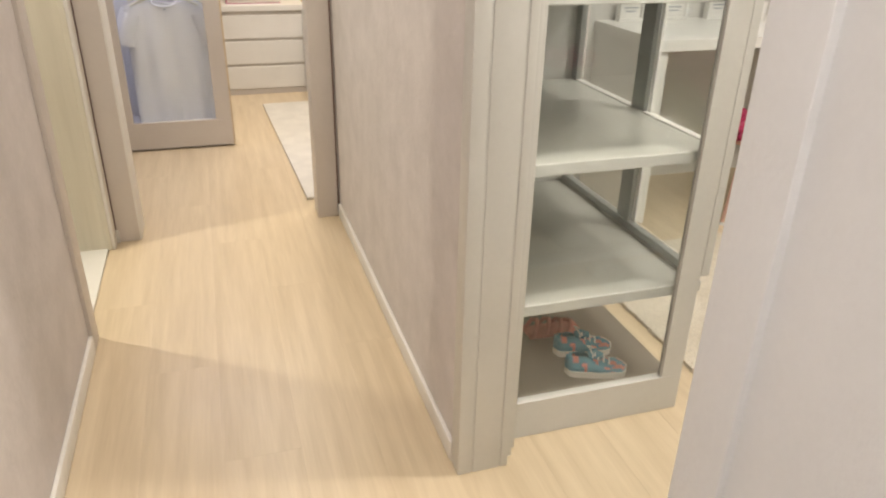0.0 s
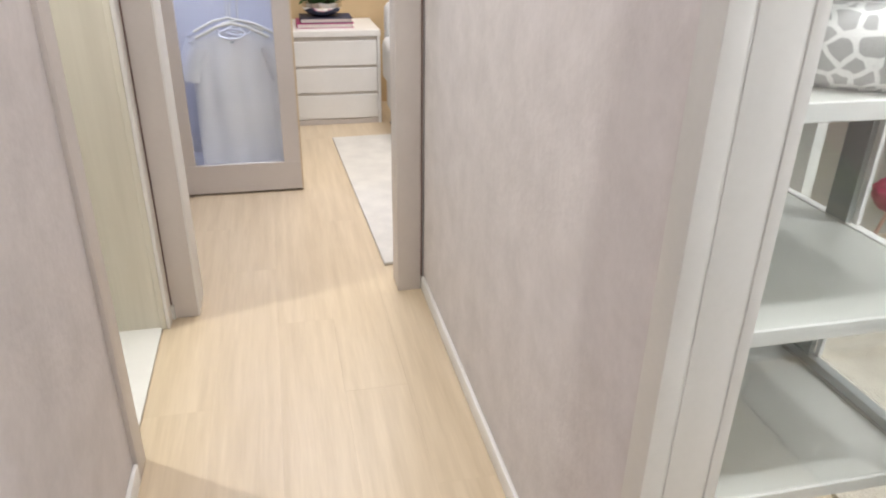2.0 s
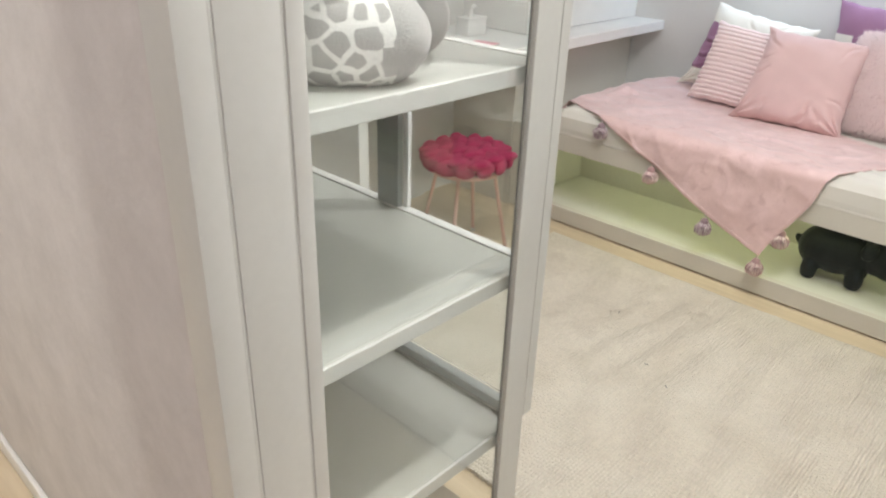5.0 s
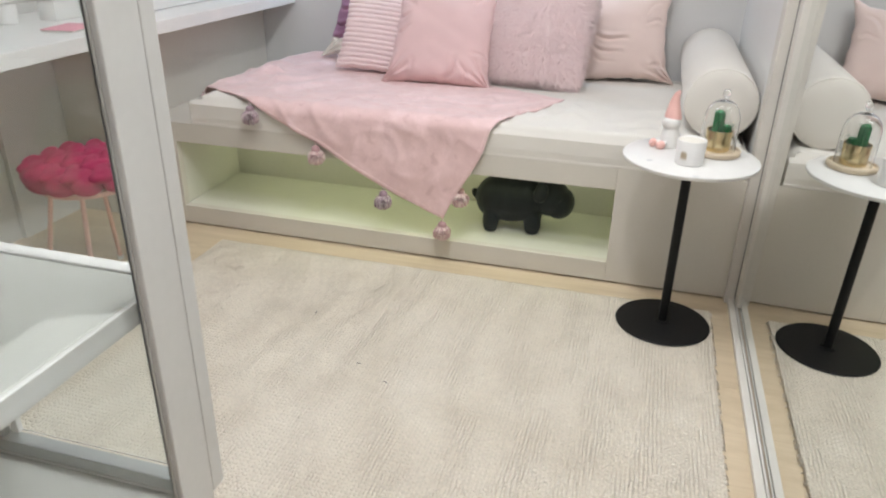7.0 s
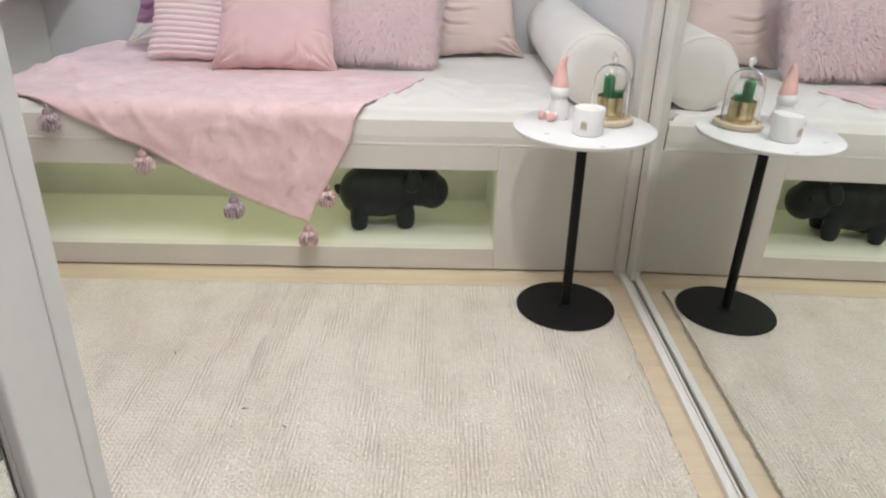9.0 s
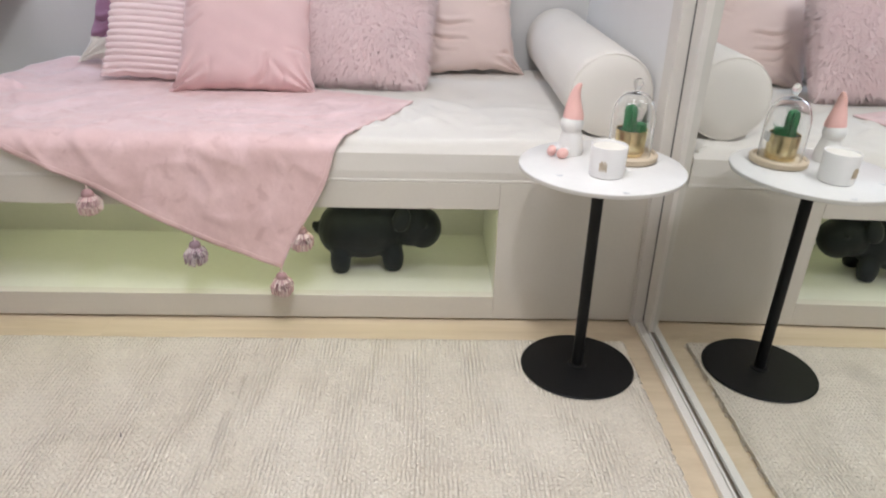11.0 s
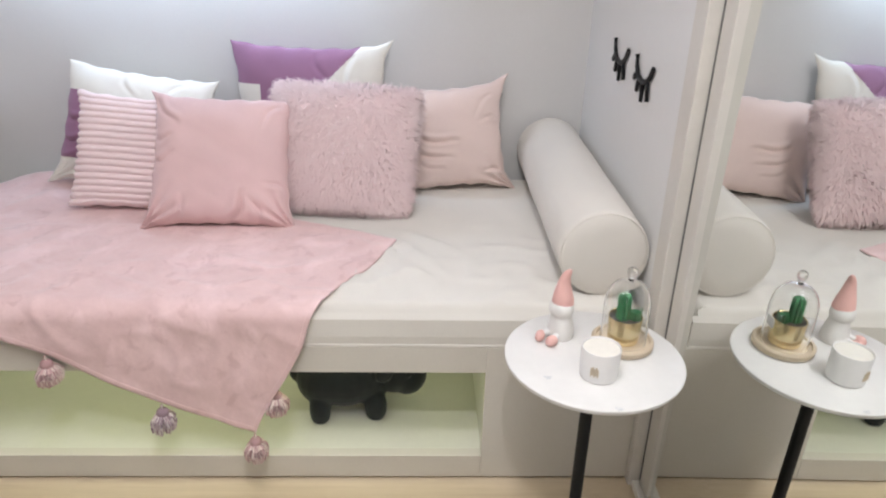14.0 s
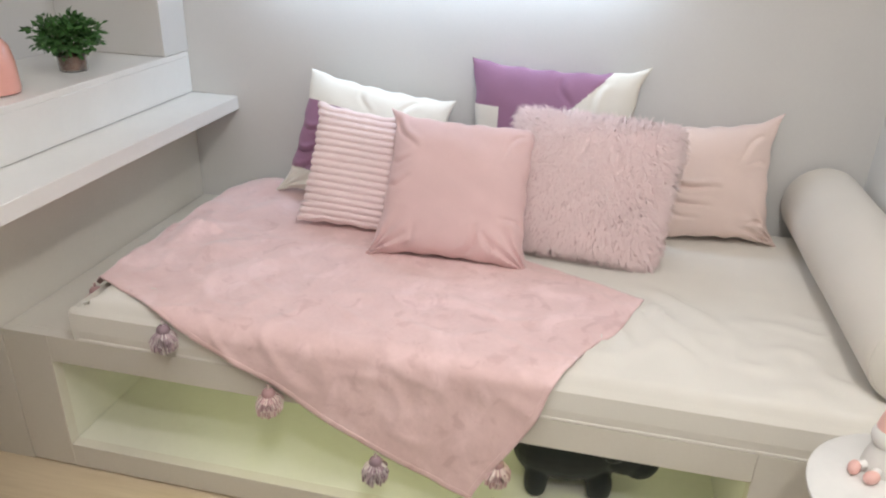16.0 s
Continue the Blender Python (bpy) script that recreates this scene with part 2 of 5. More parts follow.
def spotted():
    m = material("giraffe_plush_base", (0.78, 0.76, 0.73), 0.9, vary=0.03, bump=0.3, bump_scale=300, sheen=0.4)
    n, l = m.node_tree.nodes, m.node_tree.links
    b = n["Principled BSDF"]
    tc = n.new("ShaderNodeTexCoord")
    warp = n.new("ShaderNodeTexNoise")
    warp.inputs["Scale"].default_value = 45
    vm = n.new("ShaderNodeVectorMath")
    vm.operation = "MULTIPLY_ADD"
    l.new(tc.outputs["Object"], warp.inputs["Vector"])
    l.new(warp.outputs["Color"], vm.inputs[0])
    vm.inputs[1].default_value = (0.008, 0.008, 0.008)
    l.new(tc.outputs["Object"], vm.inputs[2])
    both = n.new("ShaderNodeMath")
    both.operation = "MULTIPLY"
    for k, (feature, lo, hi) in enumerate((("DISTANCE_TO_EDGE", 0.09, 0.13), ("F1", 0.66, 0.60))):
        v = n.new("ShaderNodeTexVoronoi")
        v.feature = feature
        v.inputs["Randomness"].default_value = 0.75
        v.inputs["Scale"].default_value = 34
        l.new(vm.outputs[0], v.inputs["Vector"])
        rg = n.new("ShaderNodeMapRange")
        rg.inputs[1].default_value, rg.inputs[2].default_value = lo, hi
        l.new(v.outputs["Distance"], rg.inputs[0])
        l.new(rg.outputs[0], both.inputs[k])
    mx = n.new("ShaderNodeMix")
    mx.data_type = "RGBA"
    mx.inputs["A"].default_value = (0.80, 0.78, 0.75, 1)
    mx.inputs["B"].default_value = (0.43, 0.41, 0.395, 1)
    l.new(both.outputs[0], mx.inputs["Factor"])
    l.new(mx.outputs["Result"], b.inputs["Base Color"])
    return m


def stranded(name, a, b, c):
    """Wool whose single strands differ between three tones."""
    m = material(name, b, 0.9, vary=0.1, vary_scale=120)
    n, l = m.node_tree.nodes, m.node_tree.links
    geo = n.new("ShaderNodeNewGeometry")
    r = n.new("ShaderNodeValToRGB")
    r.color_ramp.interpolation = "CONSTANT"
    r.color_ramp.elements[0].color = (*a, 1)
    r.color_ramp.elements[1].position, r.color_ramp.elements[1].color = 0.38, (*b, 1)
    e = r.color_ramp.elements.new(0.72)
    e.color = (*c, 1)
    l.new(geo.outputs["Random Per Island"], r.inputs[0])
    l.new(r.outputs[0], n["Principled BSDF"].inputs["Base Color"])
    return m


def brushed(m):
    """Velvet pile brushed one way and the other: its sheen painted as soft-edged patches, and small darker dabs."""
    n, l = m.node_tree.nodes, m.node_tree.links
    b = n["Principled BSDF"]
    tc = n.new("ShaderNodeTexCoord")
    col = b.inputs["Base Color"].links[0].from_socket
    for scale, lo, hi, tone in ((7.0, 0.50, 0.66, (1.09, 1.12, 1.14, 1)), (13.0, 0.57, 0.68, (0.90, 0.86, 0.86, 1)), (34.0, 0.62, 0.72, (0.95, 0.92, 0.92, 1))):
        nz = n.new("ShaderNodeTexNoise")
        nz.inputs["Scale"].default_value, nz.inputs["Detail"].default_value, nz.inputs["Distortion"].default_value = scale, 4, 1.2
        l.new(tc.outputs["Object"], nz.inputs["Vector"])
        rg = n.new("ShaderNodeMapRange")
        rg.interpolation_type = "SMOOTHSTEP"
        rg.inputs[1].default_value, rg.inputs[2].default_value = lo, hi
        l.new(nz.outputs[0], rg.inputs[0])
        mx = n.new("ShaderNodeMix")
        mx.data_type, mx.blend_type = "RGBA", "MULTIPLY"
        mx.clamp_result = False
        l.new(rg.outputs[0], mx.inputs["Factor"])
        l.new(col, mx.inputs["A"])
        mx.inputs["B"].default_value = tone
        col = mx.outputs["Result"]
    l.new(col, b.inputs["Base Color"])
    return m


def woven():
    """Jute rug: rows of knots with strong fine relief and patchy tone."""
    m = material("woven_jute", (0.77, 0.715, 0.625), 0.9, vary=0.05, vary_scale=5.0, bump_scale=110, second=(0.65, 0.57, 0.465))
    n, l = m.node_tree.nodes, m.node_tree.links
    b = n["Principled BSDF"]
    tc = n.new("ShaderNodeTexCoord")
    br = n.new("ShaderNodeTexBrick")
    br.inputs["Scale"].default_value = 1.0
    br.inputs["Brick Width"].default_value, br.inputs["Row Height"].default_value = 0.015, 0.0092
    br.inputs["Mortar Size"].default_value, br.inputs["Mortar Smooth"].default_value = 0.0026, 1.0
    warp = n.new("ShaderNodeTexNoise")
    warp.inputs["Scale"].default_value = 22
    vm = n.new("ShaderNodeVectorMath")
    vm.operation = "MULTIPLY_ADD"
    l.new(tc.outputs["Object"], warp.inputs["Vector"])
    l.new(warp.outputs["Color"], vm.inputs[0])
    vm.inputs[1].default_value = (0.016, 0.010, 0)
    l.new(tc.outputs["Object"], vm.inputs[2])
    l.new(vm.outputs[0], br.inputs["Vector"])
    bp = n.new("ShaderNodeBump")
    bp.invert = True
    bp.inputs["Strength"].default_value, bp.inputs["Distance"].default_value = 0.95, 0.005
    l.new(br.outputs["Fac"], bp.inputs["Height"])
    l.new(bp.outputs[0], b.inputs["Normal"])
    src = b.inputs["Base Color"].links[0].from_socket
    mx = n.new("ShaderNodeMix")
    mx.data_type = "RGBA"
    mx.blend_type = "MULTIPLY"
    fac = n.new("ShaderNodeMath")
    fac.operation = "MULTIPLY"
    fac.inputs[1].default_value = 0.2
    l.new(br.outputs["Fac"], fac.inputs[0])
    l.new(fac.outputs[0], mx.inputs["Factor"])
    l.new(src, mx.inputs["A"])
    mx.inputs["B"].default_value = (0.66, 0.60, 0.52, 1)
    l.new(mx.outputs["Result"], b.inputs["Base Color"])
    return m


M_TASSEL = stranded("tassel_pink_cream", (0.78, 0.66, 0.60), (0.64, 0.43, 0.42), (0.44, 0.27, 0.27))
M_TASSEL2 = stranded("tassel_mauve_grey", (0.68, 0.60, 0.59), (0.50, 0.38, 0.40), (0.30, 0.21, 0.24))
brushed(M_THROW)
M_GIRAFFE = spotted()
M_RUG = woven()
M_RUG2 = material("grey_viscose_rug", (0.72, 0.69, 0.635), 0.8, vary=0.07, vary_scale=9, bump=0.6, bump_scale=160, sheen=0.3)

# ---------------------------------------------------------------- mesh helpers


def thing(name, place=(0, 0, 0), label="", category="", group="", kind=""):
    ob = new(name)
    ob.empty_display_size = 0.05
    ob.location = place
    return tagged(ob, label, category, group, kind)


def part(name, bm, mat, parent=None, label="", smooth=True):
    me = bpy.data.meshes.new(name)
    bmesh.ops.recalc_face_normals(bm, faces=bm.faces)
    bm.to_mesh(me)
    bm.free()
    for m in mat if isinstance(mat, (list, tuple)) else [mat]:
        me.materials.append(m)
    if smooth:
        me.polygons.foreach_set("use_smooth", [True] * len(me.polygons))
        me.set_sharp_from_angle(angle=radians(38))
    ob = new(name, me)
    if parent:
        ob.parent = parent
    return tagged(ob, label)


def box(x0, x1, y0, y1, z0, z1, bevel=0.0, seg=2, bm=None):
    own = bm is None
    b = bmesh.new()
    bmesh.ops.create_cube(b, size=1)
    bmesh.ops.scale(b, vec=(x1 - x0, y1 - y0, z1 - z0), verts=b.verts)
    bmesh.ops.translate(b, vec=((x0 + x1) / 2, (y0 + y1) / 2, (z0 + z1) / 2), verts=b.verts)
    if bevel:
        bmesh.ops.bevel(b, geom=b.edges[:], offset=bevel, segments=seg, affect="EDGES", profile=0.5)
    if own:
        return b
    me = bpy.data.meshes.new("tmp")
    b.to_mesh(me)
    b.free()
    bm.from_mesh(me)
    bpy.data.meshes.remove(me)
    return bm


def boxes(rows, bevel=0.0, seg=2):
    bm = bmesh.new()
    for r in rows:
        box(*r, bevel, seg, bm)
    return bm


def lathe(profile, seg=40, centre=(0, 0, 0), bm=None):
    bm = bm or bmesh.new()
    rings = []
    for r, z in profile:
        if r < 1e-5:
            rings.append([bm.verts.new((centre[0], centre[1], centre[2] + z))])
        else:
            rings.append([bm.verts.new((centre[0] + r * math.cos(2 * math.pi * i / seg), centre[1] + r * math.sin(2 * math.pi * i / seg), centre[2] + z)) for i in range(seg)])
    for a, b in zip(rings, rings[1:]):
        for i in range(seg):
            j = (i + 1) % seg
            if len(a) == 1 and len(b) > 1:
                bm.faces.new((a[0], b[i], b[j]))
            elif len(b) == 1 and len(a) > 1:
                bm.faces.new((a[i], a[j], b[0]))
            elif len(a) > 1:
                bm.faces.new((a[i], a[j], b[j], b[i]))
    return bm


def tube(points, radii, seg=8, bm=None, cap=True):
    bm = bm or bmesh.new()
    pts = [Vector(p) for p in points]
    if not isinstance(radii, (list, tuple)):
        radii = [radii] * len(pts)
    rings = []
    for i, p in enumerate(pts):
        d = (pts[min(i + 1, len(pts) - 1)] - pts[max(i - 1, 0)]).normalized()
        side = d.cross(Vector((0.31, 0.17, 0.93)))
        if side.length < 0.05:
            side = d.cross(Vector((1, 0, 0)))
        side.normalize()
        up = side.cross(d)
        rings.append([bm.verts.new(p + radii[i] * (math.cos(2 * math.pi * k / seg) * side + math.sin(2 * math.pi * k / seg) * up)) for k in range(seg)])
    for a, b in zip(rings, rings[1:]):
        for k in range(seg):
            bm.faces.new((a[k], a[(k + 1) % seg], b[(k + 1) % seg], b[k]))
    if cap:
        bm.faces.new(rings[0][::-1])
        bm.faces.new(rings[-1])
    return bm


def ball(bm, place, scale, turn=(0, 0, 0), u=20, v=12):
    m = Matrix.LocRotScale(place, Euler([radians(a) for a in turn]), scale)
    return bmesh.ops.create_uvsphere(bm, u_segments=u, v_segments=v, radius=1, matrix=m)["verts"]

# ---------------------------------------------------------------- structure
H = 2.5
W0, W1 = 0.445, 0.60          # corridor's side wall
XL = -0.47                    # corridor's other wall
BACK = 3.69                   # wall behind the bench
RIGHT = 0.325                 # wall beside the bolster


def wall(name, rows, mat, label, bevel=0.0):
    ob = part(name, boxes(rows, bevel), mat, None, label, smooth=False)
    return tagged(ob, label, "wall", kind="structure")


# corridor wall between corridor and child's room, with the doorway
wall("wall_corridor", [(W0, W1, 1.188, 2.76, 0, H), (W0, 0.5645, 1.1405, 1.188, 0, H), (W0, W1, 0.36, 1.188, 2.1715, H)], M_PAPER, "lilac-grey textured wallpaper wall of the corridor")
wall("wall_entry", [(W0, W1, -1.6, 0.285, 0, H)], M_ENTRY, "plain white wall by the room doorway")
wall("wall_corridor_left", [(XL - 0.13, XL, -1.6, 1.935, 0, H), (XL - 0.13, XL, 1.935, 2.66, 2.1, H)], M_PAPER, "lilac-grey textured wallpaper wall opposite the room")
wall("wall_corridor_end", [(-1.6, -0.462, 2.745, 2.84, 0, H), (0.43, 0.60, 2.76, 2.84, 0, H), (-0.462, 0.43, 2.745, 2.84, 2.12, H)], M_ROOMWALL, "pale wall with the bedroom doorway")
wall("wall_corridor_back", [(-0.6, 0.6, -1.75, -1.6, 0, H)], M_PAPER, "lilac-grey wall closing the corridor")
wall("wall_side_room", [(-2.1, -2.0, 1.0, 2.84, 0, H), (-2.0, -0.6, 0.9, 1.0, 0, H)], M_ROOMWALL, "pale walls of the side room")
wall("wall_bedroom", [(-1.4, 2.4, 5.62, 5.74, 0, H)], M_TAN, "tan textured wallpaper behind the bedroom dresser")
wall("wall_bedroom_side", [(-1.5, -1.4, 2.84, 5.74, 0, H), (2.4, 2.5, 2.84, 5.74, 0, H)], M_ROOMWALL, "pale bedroom side walls")
wall("wall_room_back", [(BACK, BACK + 0.12, 0.1, 3.05, 0, H)], M_ROOMWALL, "pale grey painted wall behind the bench")
wall("wall_room_right", [(2.762, BACK, 0.19, RIGHT, 0, H)], M_LASHWALL, "white-grey panel wall with lash hooks")
wall("wall_wardrobe_back", [(0.60, 2.762, 0.13, 0.235, 0, H)], M_ROOMWALL, "pale wall behind the mirror doors")
wall("wall_room_left", [(0.60, BACK, 2.86, 3.0, 0, H)], M_ROOMWALL, "pale grey wall behind the desk")
wall("wall_cabinet_side", [(0.60, 1.16, 1.992, 2.07, 0, H)], M_ROOMWALL, "pale panel closing the display cabinet")
# footprint: corridor, side room, child's room, bedroom
PLAN = ((-0.6, 0.6, -1.75, 2.8), (-2.1, -0.6, 0.9, 2.8), (0.6, BACK + 0.12, 0.1, 2.8), (-1.5, 2.5, 2.8, 5.74), (2.5, BACK + 0.12, 2.8, 3.05))
ceil = part("ceiling", boxes([(x0, x1, y0, y1, H, H + 0.1) for x0, x1, y0, y1 in PLAN]), M_CEIL, None, "plain white ceiling", smooth=False)
tagged(ceil, "plain white ceiling", "ceiling", kind="structure")

# lamp housings on the ceiling, assumed because the ceiling is out of view
for x, y, sx, sy in ((1.20, 0.90, 0.12, 0.12), (-0.02, 1.75, 0.35, 0.8), (-0.20, -0.6, 0.35, 0.5), (2.20, 0.95, 1.0, 0.7), (1.9, 2.0, 0.8, 0.5), (0.5, 3.7, 1.2, 1.2), (0.6, 4.9, 0.8, 0.5), (-1.13, 2.42, 0.12, 0.12)):
    fx = thing("unseen_ceiling_light", (x, y, H), "unseen flat white ceiling light panel", "ceiling light", "ceiling lights")
    a, b = sx / 2 + 0.02, sy / 2 + 0.02
    part("light_frame", boxes([(-a, a, -b, -b + 0.02, -0.03, 0), (-a, a, b - 0.02, b, -0.03, 0), (-a, -a + 0.02, -b + 0.02, b - 0.02, -0.03, 0), (a - 0.02, a, -b + 0.02, b - 0.02, -0.03, 0)]), M_WHITE, fx)

# floor base and planks
floor = part("floor", boxes([(x0, x1, y0, y1, -0.08, -0.006) for x0, x1, y0, y1 in PLAN]), M_FLOOR, None, smooth=False)
tagged(floor, "light oak laminate floor with lengthwise planks", "floor", kind="structure")
tile = part("side_room_floor", boxes([(-2.0, -0.495, 1.0, 2.745, -0.005, 0.004)]), M_TILE, None, smooth=False)
tagged(tile, "white tiled floor of the side room", "floor", kind="structure")

# door trim of the child's room: stepped casing on both jambs


def stepped_jamb(name, y0, sign, label):
    t = thing(name, (0, 0, 0), label, "door frame", kind="structure")
    rows = [(W0 - 0.008, 0.470, y0, y0 + sign * 0.053), (0.470, 0.475, y0 + sign * 0.0018, y0 + sign * 0.053), (0.475, 0.541, y0, y0 + sign * 0.053),
            (0.541, 0.546, y0 + sign * 0.0025, y0 + sign * 0.053), (0.546, 0.565, y0, y0 + sign * 0.053), (0.565, 0.588, y0 + sign * 0.03, y0 + sign * 0.10), (0.588, 0.606, y0 + sign * 0.055, y0 + sign * 0.10)]
    for x0, x1, a, b in rows:
        part("moulding", box(x0, x1, min(a, b), max(a, b), 0, 2.1, 0.0012), M_TRIM, t)
    return t


stepped_jamb("door_frame_1", 1.087, 1, "off-white stepped door casing beside the display cabinet")
t = thing("door_frame_2", (0, 0, 0), "off-white door casing by the mirror wardrobe", "door frame", kind="structure")
part("casing", box(W0 - 0.010, W1 + 0.004, 0.285, 0.357, 0, 2.1, 0.004), M_ENTRY, t)
t = thing("door_frame_3", (0, 0, 0), "off-white head of the doorway", "door frame", kind="structure")
part("head", box(W0 - 0.01, W1 + 0.004, 0.285, 1.187, 2.1, 2.17, 0.004), M_TRIM, t)

# bedroom doorway: flat greige jambs
t = thing("door_frame_4", (0, 0, 0), "greige lacquered frame of the bedroom doorway", "door frame", kind="structure")
part("jamb", box(0.345, 0.432, 2.745, 2.86, 0, 2.12, 0.003), M_GREIGE, t)
part("jamb", box(-0.462, -0.380, 2.70, 2.86, 0, 2.12, 0.003), M_GREIGE, t)
# paler strip paints the wardrobe light on the jamb's inner side face
part("stop_strip", box(-0.385, -0.374, 2.705, 2.86, 0, 2.12, 0.002), M_LASHWALL, t)
part("head", box(-0.462, 0.432, 2.70, 2.86, 2.12, 2.2, 0.003), M_GREIGE, t)
# dark strip paints the shade in the gap beside the right jamb
part("shadow_gap", box(0.4325, 0.4375, 2.744, 2.759, 0.058, 2.12), material("brown_shadow_strip", (0.20, 0.13, 0.11), 0.7), t)

# side-room doorway
t = thing("door_frame_5", (0, 0, 0), "cream wood-grain frame of the side room doorway", "door frame", kind="structure")
part("jamb", box(-0.73, -0.497, 2.64, 2.70, 0, 2.1, 0.003), M_PALEWOOD, t)
part("casing", box(-0.497, -0.4785, 2.632, 2.70, 0, 2.1, 0.003), M_PALEWOOD, t)
part("bead", box(-0.478, -0.466, 2.630, 2.70, 0, 2.1, 0.004), M_BASE, t, "white edge bead")
part("casing", box(XL - 0.002, XL + 0.012, 1.895, 1.975, 0, 2.1, 0.003), M_GREIGE, t)
part("jamb", box(XL - 0.14, XL - 0.002, 1.936, 1.982, 0, 2.1, 0.003), M_GREIGE, t)
# dark brown block paints the shade in the slot between the two frames
part("gap_filler", box(-0.495, -0.463, 2.70, 2.744, 0, 2.1), material("brown_shadow_strip", (0.20, 0.13, 0.11), 0.7), t)
part("door_stop", box(-0.480, -0.455, 2.69, 2.71, 0.0, 0.055, 0.003), M_TRIM, t)

# baseboards
for nm, r in (("baseboard", (W0 - 0.012, W0, 1.1415, 2.742, 0, 0.058)), ("baseboard", (XL, XL + 0.012, -1.6, 1.893, 0, 0.058)), ("baseboard", (-2.0, -0.735, 2.733, 2.745, 0.004, 0.075)),
              ("baseboard", (W0 - 0.012, W0, -1.6, 0.283, 0, 0.058))):
    tagged(part(nm, box(*r, 0.003), M_BASE, None), "slim white baseboard", "baseboard", kind="structure")

# ---------------------------------------------------------------- display cabinet with glass door
cab = thing("display_cabinet", (0.61, 1.175, 0), "off-white display cabinet with glass door and sliding glass side", "cabinet")


def cpart(name, r, mat, parent=cab, bev=0.002, label=""):
    x0, x1, y0, y1, z0, z1 = r
    return part(name, box(x0 - 0.61, x1 - 0.61, y0 - 1.175, y1 - 1.175, z0, z1, bev), mat, parent, label, smooth=False)


cpart("bottom_rail", (0.612, 1.102, 1.172, 1.198, 0, 0.112), M_TRIM)
cpart("stile", (1.040, 1.102, 1.172, 1.186, 0.112, 2.3), M_TRIM)
cpart("stile", (0.606, 0.611, 1.172, 1.198, 0.112, 2.3), M_TRIM)
cpart("stile_lining", (1.036, 1.040, 1.179, 1.187, 0.112, 2.3), material("grey_glazing_bead", (0.42, 0.41, 0.385), 0.5), label="dark grey glazing bead")
p = cpart("glass_pane", (0.611, 1.036, 1.181, 1.185, 0.112, 2.3), M_GLASS, bev=0)
p.visible_shadow = False
cpart("base", (0.612, 1.100, 1.2, 1.985, 0.04, 0.088), M_TAUPE, label="taupe laminate plinth shelf")
cpart("plinth", (0.66, 1.06, 1.2, 1.98, 0.0, 0.04), M_TAUPE)
for z0, z1 in ((0.356, 0.381), (0.714, 0.739), (1.076, 1.101), (1.45, 1.475)):
    cpart("shelf", (0.606, 1.106, 1.203, 1.985, z0, z1), M_SHELF, bev=0.003, label="glossy grey-white shelf board")
    cpart("front_edge", (0.606, 1.128, 1.196, 1.2025, z0 - 0.003, z1 + 0.001), M_TRIM)
    cpart("side_edge", (1.1065, 1.130, 1.203, 1.985, z0 - 0.002, z1 + 0.002), M_TRIM)
cpart("back_panel", (0.604, 1.13, 1.9855, 1.9895, 0.0, 2.3), M_TRIM)
cpart("rail", (1.104, 1.128, 1.205, 1.98, 0.387, 0.409), M_ALU, label="grey aluminium sliding door rail")
cpart("post", (1.108, 1.122, 1.542, 1.606, 0.409, 2.3), M_ALU, label="grey aluminium sliding door stile")
cpart("post", (1.108, 1.128, 1.950, 1.985, 0.409, 2.3), M_ALU, label="grey aluminium sliding door stile")
cpart("post_edge", (1.122, 1.134, 1.528, 1.542, 0.409, 2.3), M_WHITE)
cpart("side_stile", (1.103, 1.128, 1.172, 1.1955, 0.41, 2.3), M_TRIM)
p = cpart("side_glass", (1.1305, 1.1345, 1.204, 1.950, 0.409, 2.3), M_GLASS, bev=0)
p.visible_shadow = False

# ---------------------------------------------------------------- mirror wardrobe
mir = thing("mirror_wardrobe", (1.7, 0.29, 0), "sliding wardrobe door with full-height mirror and champagne frame", "wardrobe")


def mpart(name, r, mat, bev=0.002, label=""):
    x0, x1, y0, y1, z0, z1 = r
    return part(name, box(x0 - 1.7, x1 - 1.7, y0 - 0.29, y1 - 0.29, z0, z1, bev), mat, mir, label, smooth=False)


bm = box(0.61 - 1.7, 2.628 - 1.7, -0.009, -0.001, 0.026, 2.42)
for v in bm.verts:
    v.co.y -= 0.012 * v.co.z
part("mirror_pane", bm, M_MIRROR, mir, "clear silvered mirror", smooth=False)
mpart("stile", (2.625, 2.684, 0.270, 0.297, 0.022, 2.42), M_ALULIGHT)
# dark strip paints the shade of the gap between stile and end panel
mpart("seal", (2.684, 2.690, 0.262, 0.2985, 0.022, 2.42), M_SEAM)
mpart("end_panel", (2.690, 2.760, 0.24, 0.327, 0.0, 2.45), M_ALULIGHT)
mpart("track", (0.61, 2.689, 0.2985, 0.318, 0, 0.018), M_TRACK, 0.002)
mpart("track", (0.61, 2.689, 0.2895, 0.2960, 0, 0.018), M_TRACK, 0.002)
mpart("track_groove", (0.61, 2.689, 0.2962, 0.2983, 0, 0.010), M_ALU, 0, "grey track groove")

# ---------------------------------------------------------------- bench bed
bench = thing("bench_bed", (2.715, 0.327, 0), "built-in warm grey bench bed with lit open niche", "bench")
RY0, RY1, RZ0, RZ1, RX = 0.718, 2.356, 0.077, 0.337, 3.13
BY0, BY1, BX, BZ = 0.327, 2.485, 2.715, 0.412


def bpart(name, r, mat, bev=0.002, label=""):
    x0, x1, y0, y1, z0, z1 = r
    return part(name, box(x0 - 2.715, x1 - 2.715, y0 - 0.327, y1 - 0.327, z0, z1, bev), mat, bench, label, smooth=False)


